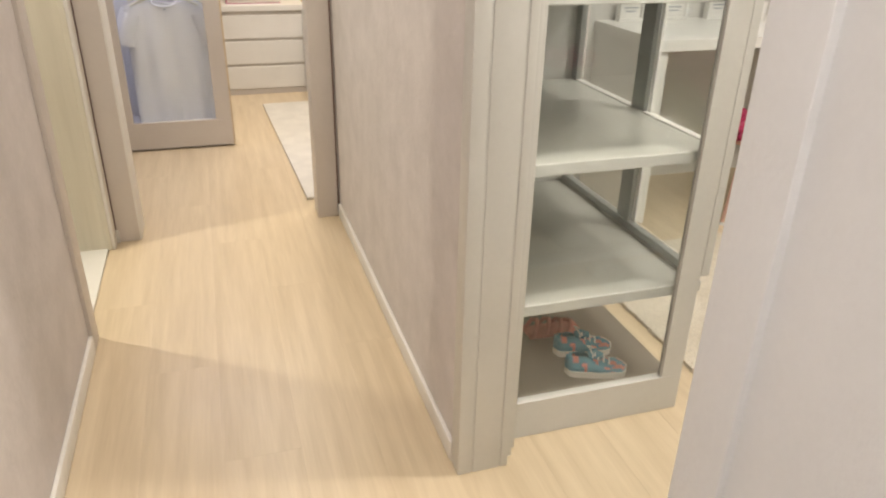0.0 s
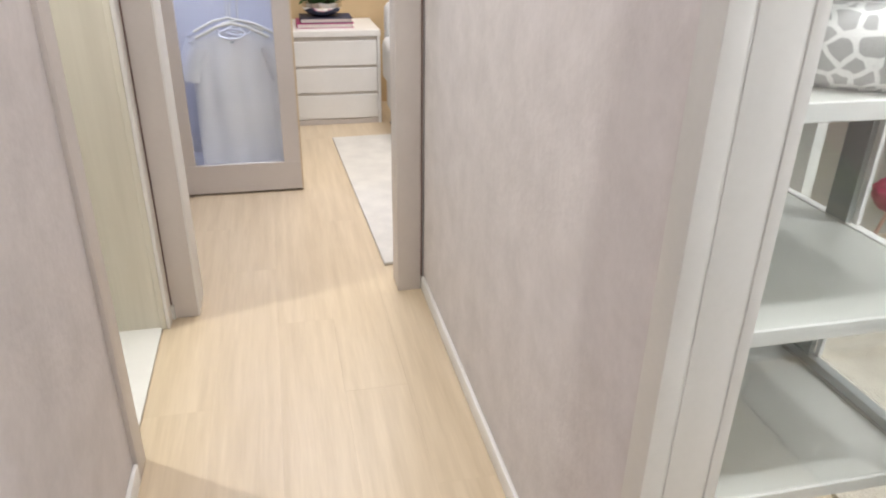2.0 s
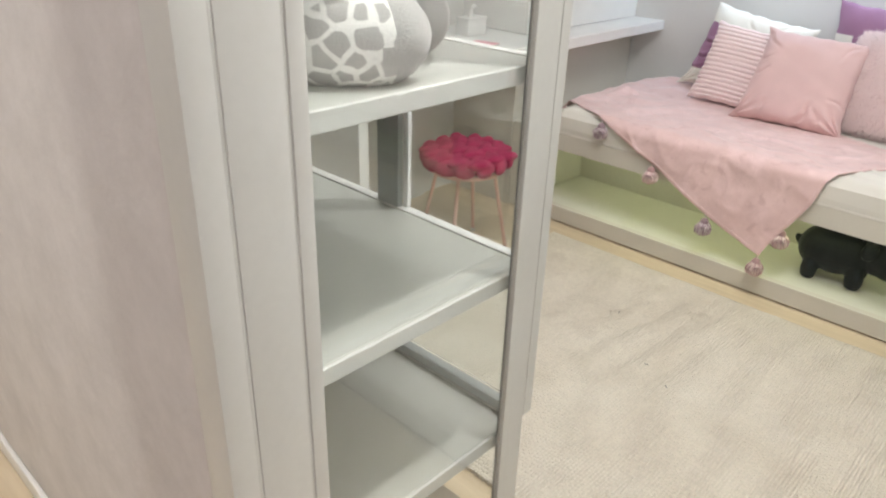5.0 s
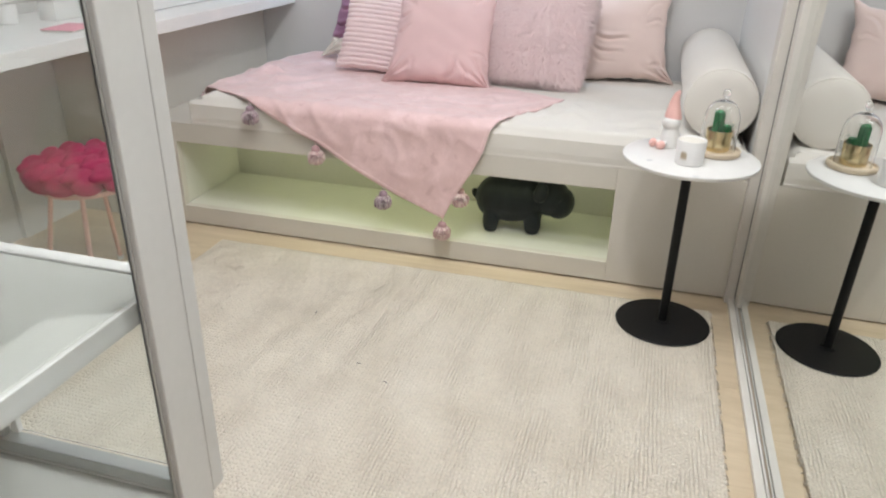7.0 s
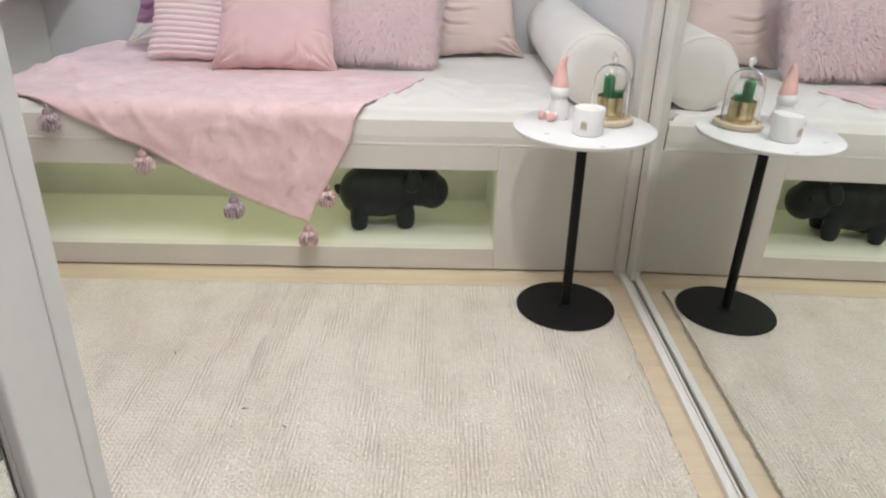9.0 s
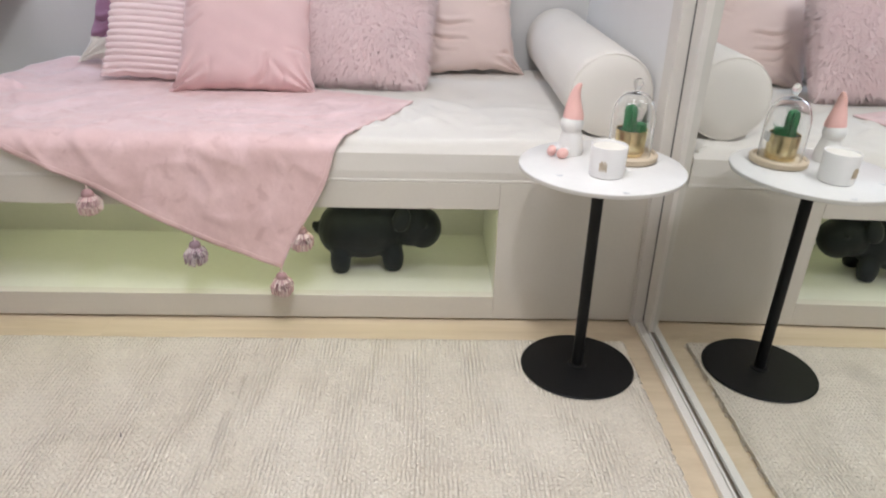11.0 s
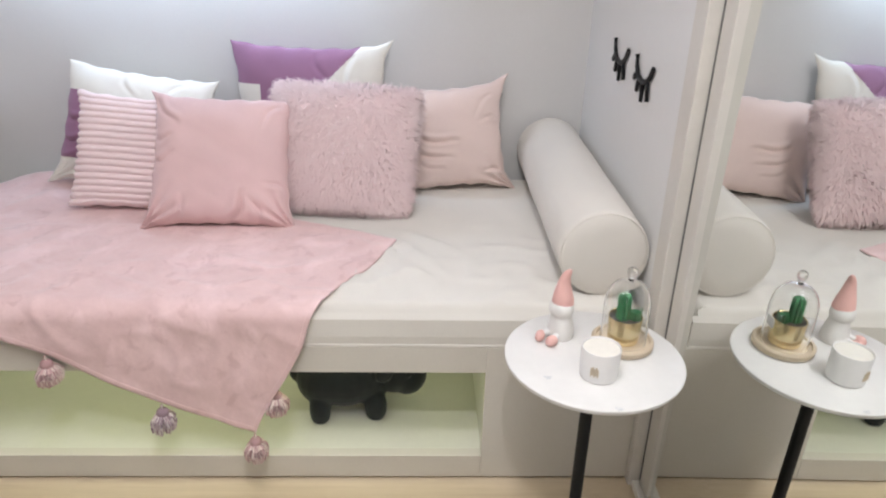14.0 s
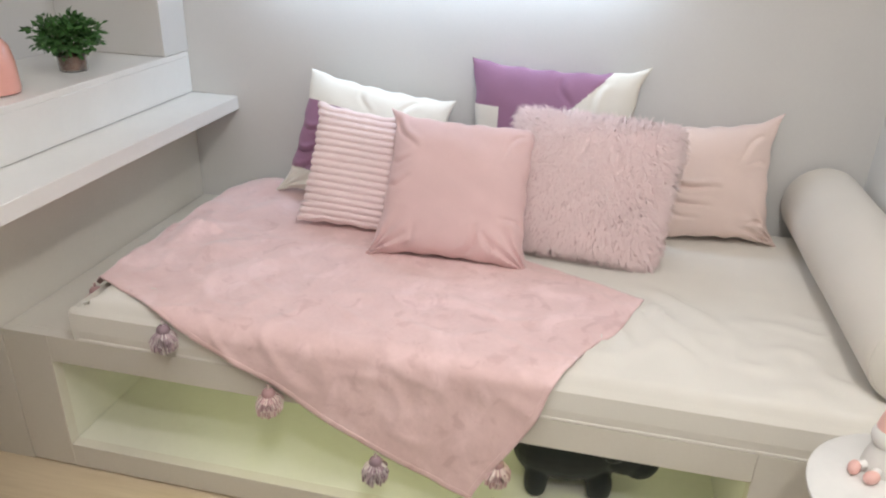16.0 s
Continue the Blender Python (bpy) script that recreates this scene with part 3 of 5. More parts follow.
bpart("front_panel", (BX, BX + 0.03, BY0, RY0, 0.006, BZ), M_BENCH)
bpart("front_panel", (BX, BX + 0.03, RY1, BY1, 0.006, BZ), M_BENCH)
bpart("bottom_rail", (BX, BX + 0.03, RY0, RY1, 0.006, RZ0), M_BENCH)
bpart("top_rail", (BX, BX + 0.03, RY0, RY1, RZ1, BZ), M_BENCH)
bpart("top_board", (BX + 0.03, BACK - 0.002, BY0, BY1, BZ - 0.022, BZ), M_BENCH)
bpart("niche_floor", (BX + 0.03, RX, RY0 - 0.03, RY1 + 0.03, RZ0 - 0.02, RZ0 - 0.001), M_NICHE)
bpart("niche_back", (RX, RX + 0.02, RY0 - 0.03, RY1 + 0.03, RZ0 - 0.02, RZ1 + 0.03), M_NICHE)
bpart("niche_side", (BX + 0.03, RX, RY0 - 0.02, RY0 - 0.001, RZ0, RZ1 + 0.03), M_NICHE)
bpart("niche_side", (BX + 0.03, RX, RY1 + 0.001, RY1 + 0.02, RZ0, RZ1 + 0.03), M_NICHE)
bpart("niche_top", (BX + 0.03, RX, RY0 - 0.02, RY1 + 0.02, RZ1 + 0.004, RZ1 + 0.02), M_NICHE)

mat_ = thing("mattress", (3.2, 1.3, BZ), "thin ecru cotton mattress on the bench", "mattress")


def mattress_mesh():
    bm = box(2.7135 - 3.2, 3.675 - 3.2, 0.34 - 1.3, 2.278 - 1.3, 0.0, 0.105, 0)
    bmesh.ops.subdivide_edges(bm, edges=bm.edges[:], cuts=5, use_grid_fill=True)
    bmesh.ops.subdivide_edges(bm, edges=bm.edges[:], cuts=7, use_grid_fill=True)
    bmesh.ops.subdivide_edges(bm, edges=bm.edges[:], cuts=1, use_grid_fill=True)
    for v in bm.verts:
        x, y, z = v.co
        ex, ey = (0.4865 if x < 0 else 0.475) - abs(x), 0.969 - abs(y)
        e = min(ex, ey)
        if e < 0.05:
            k = 1 - max(0.0, e) / 0.05
            mid = (z - 0.0525) / 0.0525
            inset = (0.020 if mid > 0 else 0.004) * k * max(0, abs(mid) - 0.45) / 0.55
            if ex < ey:
                v.co.x -= math.copysign(inset, x)
            else:
                v.co.y -= math.copysign(inset, y)
            if z > 0.09:
                v.co.z -= 0.026 * k * k * k
        if z > 0.09:
            v.co.z += 0.004 * noise.noise(Vector((x * 4, y * 4, 0))) + 0.0035 * noise.noise(Vector((x * 6 + y * 14, y * 9 - x * 3, 3))) + 0.009 * min(1.0, max(0.0, e - 0.03) / 0.05) * max(0.0, 0.25 - abs(noise.noise(Vector((x * 7 + y * 5, y * 6 - x * 4, 8))))) * 4 * max(0.0, min(1.0, 0.15 - x * 2.5))
        # creases drawn out from under the throw's edge
        if z > 0.09:
            for cx, cy, dx, dy, run in ((-0.14, -0.31, -0.90, -0.38, 0.26), (-0.20, -0.275, -0.95, -0.28, 0.22), (-0.26, -0.245, -0.98, -0.15, 0.18), (-0.09, -0.345, -0.84, -0.52, 0.28), (-0.04, -0.37, -0.70, -0.70, 0.26), (-0.18, -0.38, -0.96, -0.22, 0.24)):
                along, off = (x - cx) * dx + (y - cy) * dy, (x - cx) * -dy + (y - cy) * dx
                if -0.05 < along < run:
                    v.co.z += 0.012 * math.sin(math.pi * (along + 0.05) / (run + 0.05)) * math.exp(-(off / 0.018) ** 2) * min(1.0, max(0.0, e) / 0.03)
    return bm


part("cover", mattress_mesh(), M_LINEN, mat_)
part("bottom_piping", tube([(-0.483, -0.955, 0.004), (-0.483, 0.972, 0.004), (0.462, 0.972, 0.004), (0.462, -0.955, 0.004), (-0.483, -0.955, 0.004)], 0.003, 6), M_LINEN, mat_)

bol = thing("bolster", (3.235, 0.437, BZ + 0.102 + 0.110), "round ecru cotton bolster lying on the mattress", "bolster")
prof = [(0.0, -0.445), (0.06, -0.444), (0.092, -0.44), (0.1, -0.434), (0.1035, -0.424), (0.1035, -0.2), (0.104, 0.0), (0.1035, 0.2), (0.1035, 0.424), (0.1, 0.434), (0.092, 0.44), (0.0, 0.444)]
bm = lathe(prof, 48)
bmesh.ops.subdivide_edges(bm, edges=[e for e in bm.edges if abs(e.verts[0].co.z - e.verts[1].co.z) > 0.1], cuts=6)
bmesh.ops.rotate(bm, matrix=Matrix.Rotation(radians(90), 3, "Y"), verts=bm.verts)
for v in bm.verts:
    v.co += v.co.normalized() * 0.003 * noise.noise(v.co * 5)
part("cover", bm, M_BOLSTER, bol)
for sx in (-0.436, 0.436):
    ring = [(sx, 0.1 * math.cos(a / 24 * math.tau), 0.1 * math.sin(a / 24 * math.tau)) for a in range(25)]
    part("piping", tube(ring, 0.0018, 6), M_BOLSTER, bol)

bol.scale = (1, 1.07, 1.07)

# ---------------------------------------------------------------- desk and wall niche
desk = thing("desk", (1.66, 2.3, 0), "white built-in desk running on as a shelf above the bench", "desk")


def dpart(name, r, mat, bev=0.002, label=""):
    x0, x1, y0, y1, z0, z1 = r
    return part(name, box(x0 - 1.66, x1 - 1.66, y0 - 2.3, y1 - 2.3, z0, z1, bev), mat, desk, label, smooth=False)


dpart("desktop", (1.66, BACK - 0.002, 2.315, 2.858, 0.741, 0.786), M_WHITE)
dpart("side_panel", (1.668, 1.71, 2.33, 2.858, 0, 0.740), M_WHITE)
dpart("end_panel", (2.7155, BACK - 0.002, 2.488, 2.858, 0.0, 0.740), M_BENCH)
dpart("niche_front", (2.76, BACK - 0.002, 2.484, 2.50, 0.788, 0.907), M_WHITE)
dpart("niche_floor", (2.76, BACK - 0.002, 2.484, 2.858, 0.907, 0.925), M_WHITE)
dpart("niche_left", (2.76, 2.778, 2.5, 2.858, 0.788, 0.906), M_WHITE)
dpart("niche_right", (3.548, BACK - 0.002, 2.482, 2.858, 0.926, 2.1), M_ROOMWALL)
dpart("niche_left_wall", (2.70, 2.76, 2.55, 2.858, 1.25, 2.1), M_ROOMWALL)

# ---------------------------------------------------------------- cushions and throw
TOP = BZ + 0.108


def pillow(w, h, thick, n=34, pin=0.06, wrinkle=0.005, seed=0, pick=None, ribs=0, corner=0.0, ear=0.0, darts=(), ears=(0, 0, 0, 0), flare=0.0, puff=0.42):
    """A stuffed square cushion standing on z = 0: width along x, thickness along y."""
    bm = bmesh.new()

    def place(u, v, side):
        f = max(0.0, (1 - u * u) * (1 - v * v)) ** puff
        tip = corner * u * u * v * v + (ear + ears[(u > 0) + 2 * (v > 0)]) * abs(u * v) ** 7
        x = w / 2 * u * (1 - pin * (1 - v * v) * abs(u) + tip) * (1 - flare * v)
        z = h / 2 * v * (1 - pin * (1 - u * u) * abs(v) + tip)
        # the seam is slightly puckered
        z += 0.0022 * math.sin(u * 17 + seed) * abs(v) ** 8 + 0.002 * noise.noise(Vector((u * 9, seed, v))) * abs(v) ** 6
        x += 0.0022 * math.sin(v * 15 + seed * 2) * abs(u) ** 8
        y = side * thick / 2 * f
        p = Vector((x, y, z))
        e = wrinkle * (noise.noise(Vector((x * 5 + seed, z * 4, side + seed))) + 0.3 * noise.noise(Vector((x * 9 + z * 16, z * 9 - x * 5 + seed, side))))
        y += side * e * min(1, f * 2)
        # drawn creases from the two lower corners
        for cx in (-1, 1):
            d = math.hypot(u - cx, v + 1)
            ang = math.atan2(v + 1, abs(u - cx) + 1e-6)
            y += side * wrinkle * 1.3 * math.sin(ang * 13 + seed) * max(0, 0.75 - d) * min(1, f * 3)
        for du, dv, ang, run, deep in darts:
            a = radians(ang)
            s, o = (u - du) * math.cos(a) + (v - dv) * math.sin(a), -(u - du) * math.sin(a) + (v - dv) * math.cos(a)
            if 0 < s < run:
                o += 0.05 * math.sin(s / run * 5)
                y -= side * deep * math.sin(math.pi * (s / run) ** 0.6) * (math.exp(-(o / 0.035) ** 2) - 0.5 * math.exp(-((o - 0.085) / 0.05) ** 2))
        if ribs:
            wave = abs(math.sin(math.pi * ribs * (v + 1) / 2)) ** 0.8
            y += side * 0.0085 * (wave - 0.4) * min(1, f * 3)
            p.x += 0.005 * (wave - 0.5) * u * abs(u) ** 7
        return Vector((p.x, y, p.z + h / 2))

    nv = n if not ribs else ribs * 7
    us = [math.sin(math.pi / 2 * (2 * i / n - 1)) * 0.35 + (2 * i / n - 1) * 0.65 for i in range(n + 1)]
    vs = [2 * j / nv - 1 for j in range(nv + 1)]
    grid = {}
    for side in (-1, 1):
        for i, u in enumerate(us):
            for j, v in enumerate(vs):
                rim = i in (0, n) or j in (0, nv)
                if rim and side == 1:
                    grid[side, i, j] = grid[-1, i, j]
                else:
                    grid[side, i, j] = bm.verts.new(place(u, v, side))
        for i in range(n):
            for j in range(nv):
                f = bm.faces.new((grid[side, i, j], grid[side, i + 1, j], grid[side, i + 1, j + 1], grid[side, i, j + 1]))
                if pick:
                    f.material_index = pick((us[i] + us[i + 1]) / 2, (vs[j] + vs[j + 1]) / 2)
    return bm


def stand(x, y, z, lean, yaw=0.0, roll=0.0):
    return Matrix.Translation((x, y, z)) @ Matrix.Rotation(radians(-90 + yaw), 4, "Z") @ Matrix.Rotation(radians(-lean), 4, "X") @ Matrix.Rotation(radians(roll), 4, "Y")


def cushion(label, m, bm, mats, trim=None):
    t = thing("throw_pillow", (0, 0, 0), label, "cushion", "cushions on the bench")
    t.matrix_world = m
    ob = part("cover", bm, mats, t)
    if trim:
        w, h, col = trim
        k = 0.94
        pts = [(-w / 2, 0, 0), (0, 0, h * 0.03), (w / 2, 0, 0), (w / 2 * k, 0, h / 2), (w / 2, 0, h), (0, 0, h * 0.97), (-w / 2, 0, h), (-w / 2 * k, 0, h / 2), (-w / 2, 0, 0)]
        part("seam", tube(pts, 0.002, 5), col, t)
    return t, ob


def pick_left(u, v):
    band = 0.50 - 0.05 * u
    if v > band:
        return 1
    return 0 if v > -0.62 else 1


def pick_right(u, v):
    if u > max(0.12, 0.66 - 0.87 * (1 - v)):
        return 1
    if u < -0.66 and 0.08 < v < 0.44:
        return 1
    return 0


cushion("cream and mauve purple colour-block cotton cushion by the desk", stand(3.49, 1.825, TOP + 0.004, 17, 3, 8.5), pillow(0.475, 0.375, 0.14, n=110, seed=3, pick=pick_left, ears=(0.10, 0, 0.05, 0.03), flare=0.045, pin=0.05, wrinkle=0.010, darts=((0.55, 0.9, -120, 0.7, 0.007), (-0.2, 0.95, -75, 0.5, 0.005), (-0.98, -0.3, 4, 0.4, 0.012), (-0.98, 0.1, -6, 0.4, 0.010), (-0.98, -0.62, 14, 0.4, 0.010))), [M_PURPLE, M_CREAM])
cushion("mauve purple cotton cushion with cream corners against the wall", stand(3.615, 1.255, TOP, 5, -1, 0.5), pillow(0.50, 0.45, 0.11, n=110, seed=9, pick=pick_right, ears=(0.04, 0.04, 0.04, 0.09), pin=0.06, wrinkle=0.008, darts=((0.6, 0.9, -110, 0.6, 0.006), (0.1, 0.95, -80, 0.5, 0.005))), [M_PURPLE, M_CREAM])
cushion("powder pink plain cotton cushion beside the bolster", stand(3.525, 0.790, TOP - 0.002, 14, 7, -3.5), pillow(0.41, 0.345, 0.165, n=84, seed=17, wrinkle=0.010, ears=(0.05, 0.16, -0.10, 0.13), pin=0.085, puff=0.37, darts=((-0.5, 0.08, -14, 0.75, 0.010), (-0.55, -0.16, -22, 0.7, 0.009), (-0.5, -0.4, -30, 0.5, 0.005), (0.8, 0.8, -135, 0.6, 0.005), (0.95, -0.75, 160, 0.45, 0.009), (0.9, 0.3, 170, 0.4, 0.006))), M_PALEPINK)
cushion("pink cushion with raised cream corduroy ribs", stand(3.285, 1.735, TOP + 0.006, 24, 5, 5.5), pillow(0.40, 0.348, 0.13, n=44, seed=5, ribs=17, wrinkle=0.004, ear=0.02, flare=0.02), M_RIB)
cushion("dusty pink suede square cushion lying foremost", stand(3.162, 1.462, TOP + 0.008, 32, 4.5, 2.5), pillow(0.40, 0.385, 0.175, n=96, seed=23, wrinkle=0.012, ears=(0.13, 0.07, 0.09, -0.05), pin=0.06, flare=0.03, puff=0.35, darts=((-0.95, 0.9, -55, 0.6, 0.010), (0.85, 0.85, -128, 0.55, 0.006), (-0.98, -0.05, 8, 0.4, 0.007), (-0.98, 0.3, -8, 0.35, 0.006), (0.18, -0.97, 62, 0.55, 0.014), (0.55, -0.97, 100, 0.45, 0.010), (0.98, -0.5, 150, 0.4, 0.008), (-0.6, -0.95, 60, 0.4, 0.006))), M_PINK)

ft, fur_body = cushion("fluffy pale pink faux fur cushion", stand(3.285, 1.125, TOP + 0.008, 21, -3, 2), pillow(0.435, 0.385, 0.18, seed=31, wrinkle=0.006, pin=0.03, flare=-0.035, ears=(-0.06, -0.05, -0.05, -0.05), puff=0.45), M_FUR)


def fur_mesh(src, count=9000):
    """Soft drooping locks, each a thin bent blade, spread over the cushion's cover and round its rim."""
    rng = random.Random(4)
    polys = [p for p in src.polygons]
    areas = np.cumsum([p.area for p in polys])
    mid = Vector((0, 0, 0.2))
    verts, faces, norms = [], [], []
    for _ in range(count):
        p = polys[int(np.searchsorted(areas, rng.random() * areas[-1]))]
        vs = [src.vertices[i].co for i in p.vertices]
        a, b = rng.random(), rng.random()
        q = vs[0].lerp(vs[1], a).lerp(vs[3].lerp(vs[2], a), b) if len(vs) == 4 else vs[0]
        nrm = p.normal if p.normal.y * q.y > 0 else -p.normal
        off = q - mid
        rim = max(abs(off.x) / 0.225, abs(off.z) / 0.2)
        away = Vector((off.x, 0, off.z)).normalized() * max(0.0, rim - 0.62) * 3.2
        swirl = Vector((noise.noise(q * 16), noise.noise(q * 16 + Vector((7, 3, 1))), noise.noise(q * 16 + Vector((1, 9, 4)))))
        rnd = Vector((rng.uniform(-1, 1), rng.uniform(-1, 1), rng.uniform(-1, 1)))
        d = (nrm * 0.8 + away + Vector((0, 0, -0.45)) + swirl * 0.28 + rnd * 0.55).normalized()
        d2 = (d + Vector((0, 0, -0.55)) - nrm * 0.2).normalized()
        L, wd = rng.uniform(0.014, 0.030), rng.uniform(0.0008, 0.0016)
        side = d.cross(nrm)
        side = side.normalized() * wd if side.length > 1e-4 else Vector((wd, 0, 0))
        if side.cross(d).dot(nrm) < 0:
            side = -side
        k = len(verts)
        m1 = q + d * L * 0.55
        verts += [q - side, q + side, m1 + side * 0.8, m1 - side * 0.8, m1 + d2 * L * 0.5]
        face_n = (nrm * 0.6 + Vector((0, math.copysign(0.55, q.y), 0)) + side.cross(d).normalized() * 0.35 + swirl * 0.10 + rnd * 0.12 + Vector((0, 0, 0.8))).normalized()
        norms += [tuple(face_n)] * 5
        faces += [(k, k + 1, k + 2, k + 3), (k + 3, k + 2, k + 4)]
    me = bpy.data.meshes.new("fur")
    me.from_pydata([tuple(v) for v in verts], [], faces)
    me.materials.append(M_FURPILE)
    me.polygons.foreach_set("use_smooth", [True] * len(me.polygons))
    me.normals_split_custom_set_from_vertices(norms)
    return me


fur = new("fur", fur_mesh(fur_body.data, 26000))
fur.parent = ft
tagged(fur, "long soft pale pink pile", kind="stuff")

throw = thing("throw_blanket", (2.7, 1.5, TOP), "dusty pink velvet throw draped over the mattress edge", "blanket")
CY, CV = 1.285, 0.358
E1, E2 = (-0.430, -0.903), (0.904, -0.427)
L1, L2 = 0.80, 1.37


def drape(s, t):
    """Point of the throw s along its short side and t along its long side, from the hanging corner."""
    y = CY + s * E1[0] + t * E2[0]
    v = CV + s * E1[1] + t * E2[1]
    # the free edges are not quite straight
    y += (0.007 * math.sin(s * 16 + 1) + 0.012 * noise.noise(Vector((s * 9, 2.5, 0)))) * max(0.0, 1 - t / 0.22)
    # the long hem sags a little between the tassels
    v += 0.018 * math.sin(math.pi * min(1.0, t / 0.5)) * max(0.0, 1 - s / 0.15) * (t < 0.5)
    edge, r = 2.703, 0.042
    q = Vector((y, v, 0.0))
    w = noise.noise(Vector((y * 4, v * 4, 1.5))) * 0.6 + noise.noise(Vector((y * 9, v * 9, 4.5))) * 0.4
    ridge = 1 - abs(noise.noise(Vector((y * 7 + v * 4, v * 7 - y * 2, 7.5)))) * 2.2
    fold = max(0.0, ridge - 0.5)
    out = 0.009 * (w + 0.4) + 0.008 * fold
    near = math.exp(-(v / 0.16) ** 2)
    fine = 0.0022 * noise.noise(Vector((y * 30, v * 30, 2.2))) + 0.004 * near * noise.noise(Vector((y * 22 + v * 8, v * 14, 3.2))) + 0.030 * max(0.0, noise.noise(Vector((y * 9, v * 9, 6.1))) + 0.12) * min(1.0, max(0.0, y - 1.95) * 5) * min(1.0, max(0.0, -v - 0.12) * 5)
    over = max(0.0, y - 2.270)
    lift = 0.006 + 0.006 * max(0, w) + 0.008 * fold + fine
    # a rucked fold by the wall and another along the desk side
    lift += 0.030 * math.exp(-(((y - 2.16) / 0.06) ** 2 + ((v + 0.80) / 0.07) ** 2)) + 0.018 * math.exp(-(((y - 2.20) / 0.035) ** 2 + ((v + 0.50) / 0.12) ** 2))
    if v < -r * 0.55:
        x, z = edge + r - (v + r * 0.55), TOP + lift * (1 if v > -0.45 else 0.6)
    elif v < r:
        a = (v + r * 0.55) / (1.55 * r) * math.pi / 2
        x, z = edge + r - (r + out) * math.sin(a), TOP + lift - r * (1 - math.cos(a))
    else:
        x, z = edge - out - 0.6 * fine - 0.02 * max(0, v - r) * 0.5, TOP + 0.006 + r * 0 - (v - r) - r
    if over > 0:
        drop = min(over, 0.05)
        y, z = 2.270 + 0.024 * min(1, over / 0.03) + 0.006 * w, z - drop * 0.7
    return Vector((min(x, 3.62), y, z))


def throw_mesh():
    bm = bmesh.new()
    na, nb = 130, 220
    g = [[bm.verts.new(drape(L1 * i / na, L2 * j / nb) - Vector((2.7, 1.5, TOP))) for j in range(nb + 1)] for i in range(na + 1)]
    for i in range(na):
        for j in range(nb):
            if CY + L1 * i / na * E1[0] + L2 * j / nb * E2[0] < 2.325:
                bm.faces.new((g[i][j], g[i + 1][j], g[i + 1][j + 1], g[i][j + 1]))
    bmesh.ops.delete(bm, geom=[v for v in bm.verts if not v.link_faces], context="VERTS")
    return bm


cloth = part("cloth", throw_mesh(), M_THROW, throw)
sol = cloth.modifiers.new("thickness", "SOLIDIFY")
sol.thickness, sol.offset = 0.0045, 0.0
hem = bmesh.new()
for line in ([drape(0.012, 1.14 * j / 130) for j in range(131)], [drape(L1 * i / 90, 0.012) for i in range(91)]):
    tube([p - Vector((2.7, 1.5, TOP)) + Vector((-0.0020, 0, 0.001)) for p in line], 0.0014, 5, hem)
part("hem", hem, M_THROW, throw)


def tassel(place, mat, seed):
    rng = random.Random(seed)
    bm = bmesh.new()
    ball(bm, (0, 0, 0.002), (0.0115, 0.0115, 0.0105), u=12, v=8)
    tube([(0, 0, 0.006), (0, 0, 0.02)], 0.0022, 6, bm)
    for k in range(190):
        a, r = rng.random() * math.tau, 0.027 * math.sqrt(rng.random())
        dx, dy = r * math.cos(a), r * math.sin(a) * 0.8
        L = 0.040 - 0.010 * (r / 0.027) ** 2 + rng.uniform(-0.004, 0.003)
        tube([(dx * 0.2, dy * 0.2, 0.002), (dx * 0.8, dy * 0.8, -0.008), (dx * 1.05, dy * 1.05, -L * 0.6), (dx, dy, -L)], [0.0013, 0.0016, 0.0016, 0.0012], 4, bm)
    ob = part("tassel", bm, mat, throw, "fringed wool tassel")
    ob.location = Vector(place) - Vector((2.7, 1.5, TOP))
    ob.scale = (1.35, 1.35, 1.3)
    return ob


for k, (s, t) in enumerate(((0.0, 0.0), (0.0, 0.25), (0.0, 0.53), (0.0, 0.81), (0.0, 1.13), (0.135, 0.0))):
    p = drape(s, t)
    tassel((p.x - (0.012 if k < 5 else -0.016), p.y + (0.0 if k < 5 else 0.006), p.z - 0.022), M_TASSEL2 if k in (1, 3) else M_TASSEL, k + 1)

# ---------------------------------------------------------------- hippo in the niche
bm = bmesh.new()
for p, s, r in (((0, 0.035, 0.113), (0.082, 0.110, 0.089), (0, 0, 0)), ((0, 0.085, 0.113), (0.079, 0.084, 0.085), (0, 0, 0)), ((0, -0.010, 0.116), (0.078, 0.085, 0.086), (0, 0, 0)),
                ((0, -0.105, 0.128), (0.070, 0.072, 0.070), (0, 0, 0)), ((0, -0.140, 0.110), (0.066, 0.056, 0.060), (10, 0, 0)),
                ((0.050, 0.105, 0.04), (0.028, 0.030, 0.060), (0, 0, 0)), ((-0.050, 0.105, 0.04), (0.028, 0.030, 0.060), (0, 0, 0)),
                ((0.050, -0.048, 0.04), (0.028, 0.032, 0.055), (0, 0, 0)), ((-0.050, -0.048, 0.04), (0.028, 0.032, 0.055), (0, 0, 0)),
                ((0.066, -0.072, 0.168), (0.013, 0.026, 0.040), (12, -12, 0)), ((-0.066, -0.072, 0.168), (0.013, 0.026, 0.040), (12, 12, 0)), ((0, 0.170, 0.12), (0.009, 0.014, 0.024), (-25, 0, 0)),
                ((-0.062, -0.140, 0.142), (0.008, 0.006, 0.006), (0, 0, 0)), ((0.062, -0.140, 0.142), (0.008, 0.006, 0.006), (0, 0, 0))):
    ball(bm, p, s, r)
for v in bm.verts:
    v.co.z = max(v.co.z, 0.0)
hip = part("hippo_statue", bm, M_HIPPO)
rm = hip.modifiers.new("union", "REMESH")
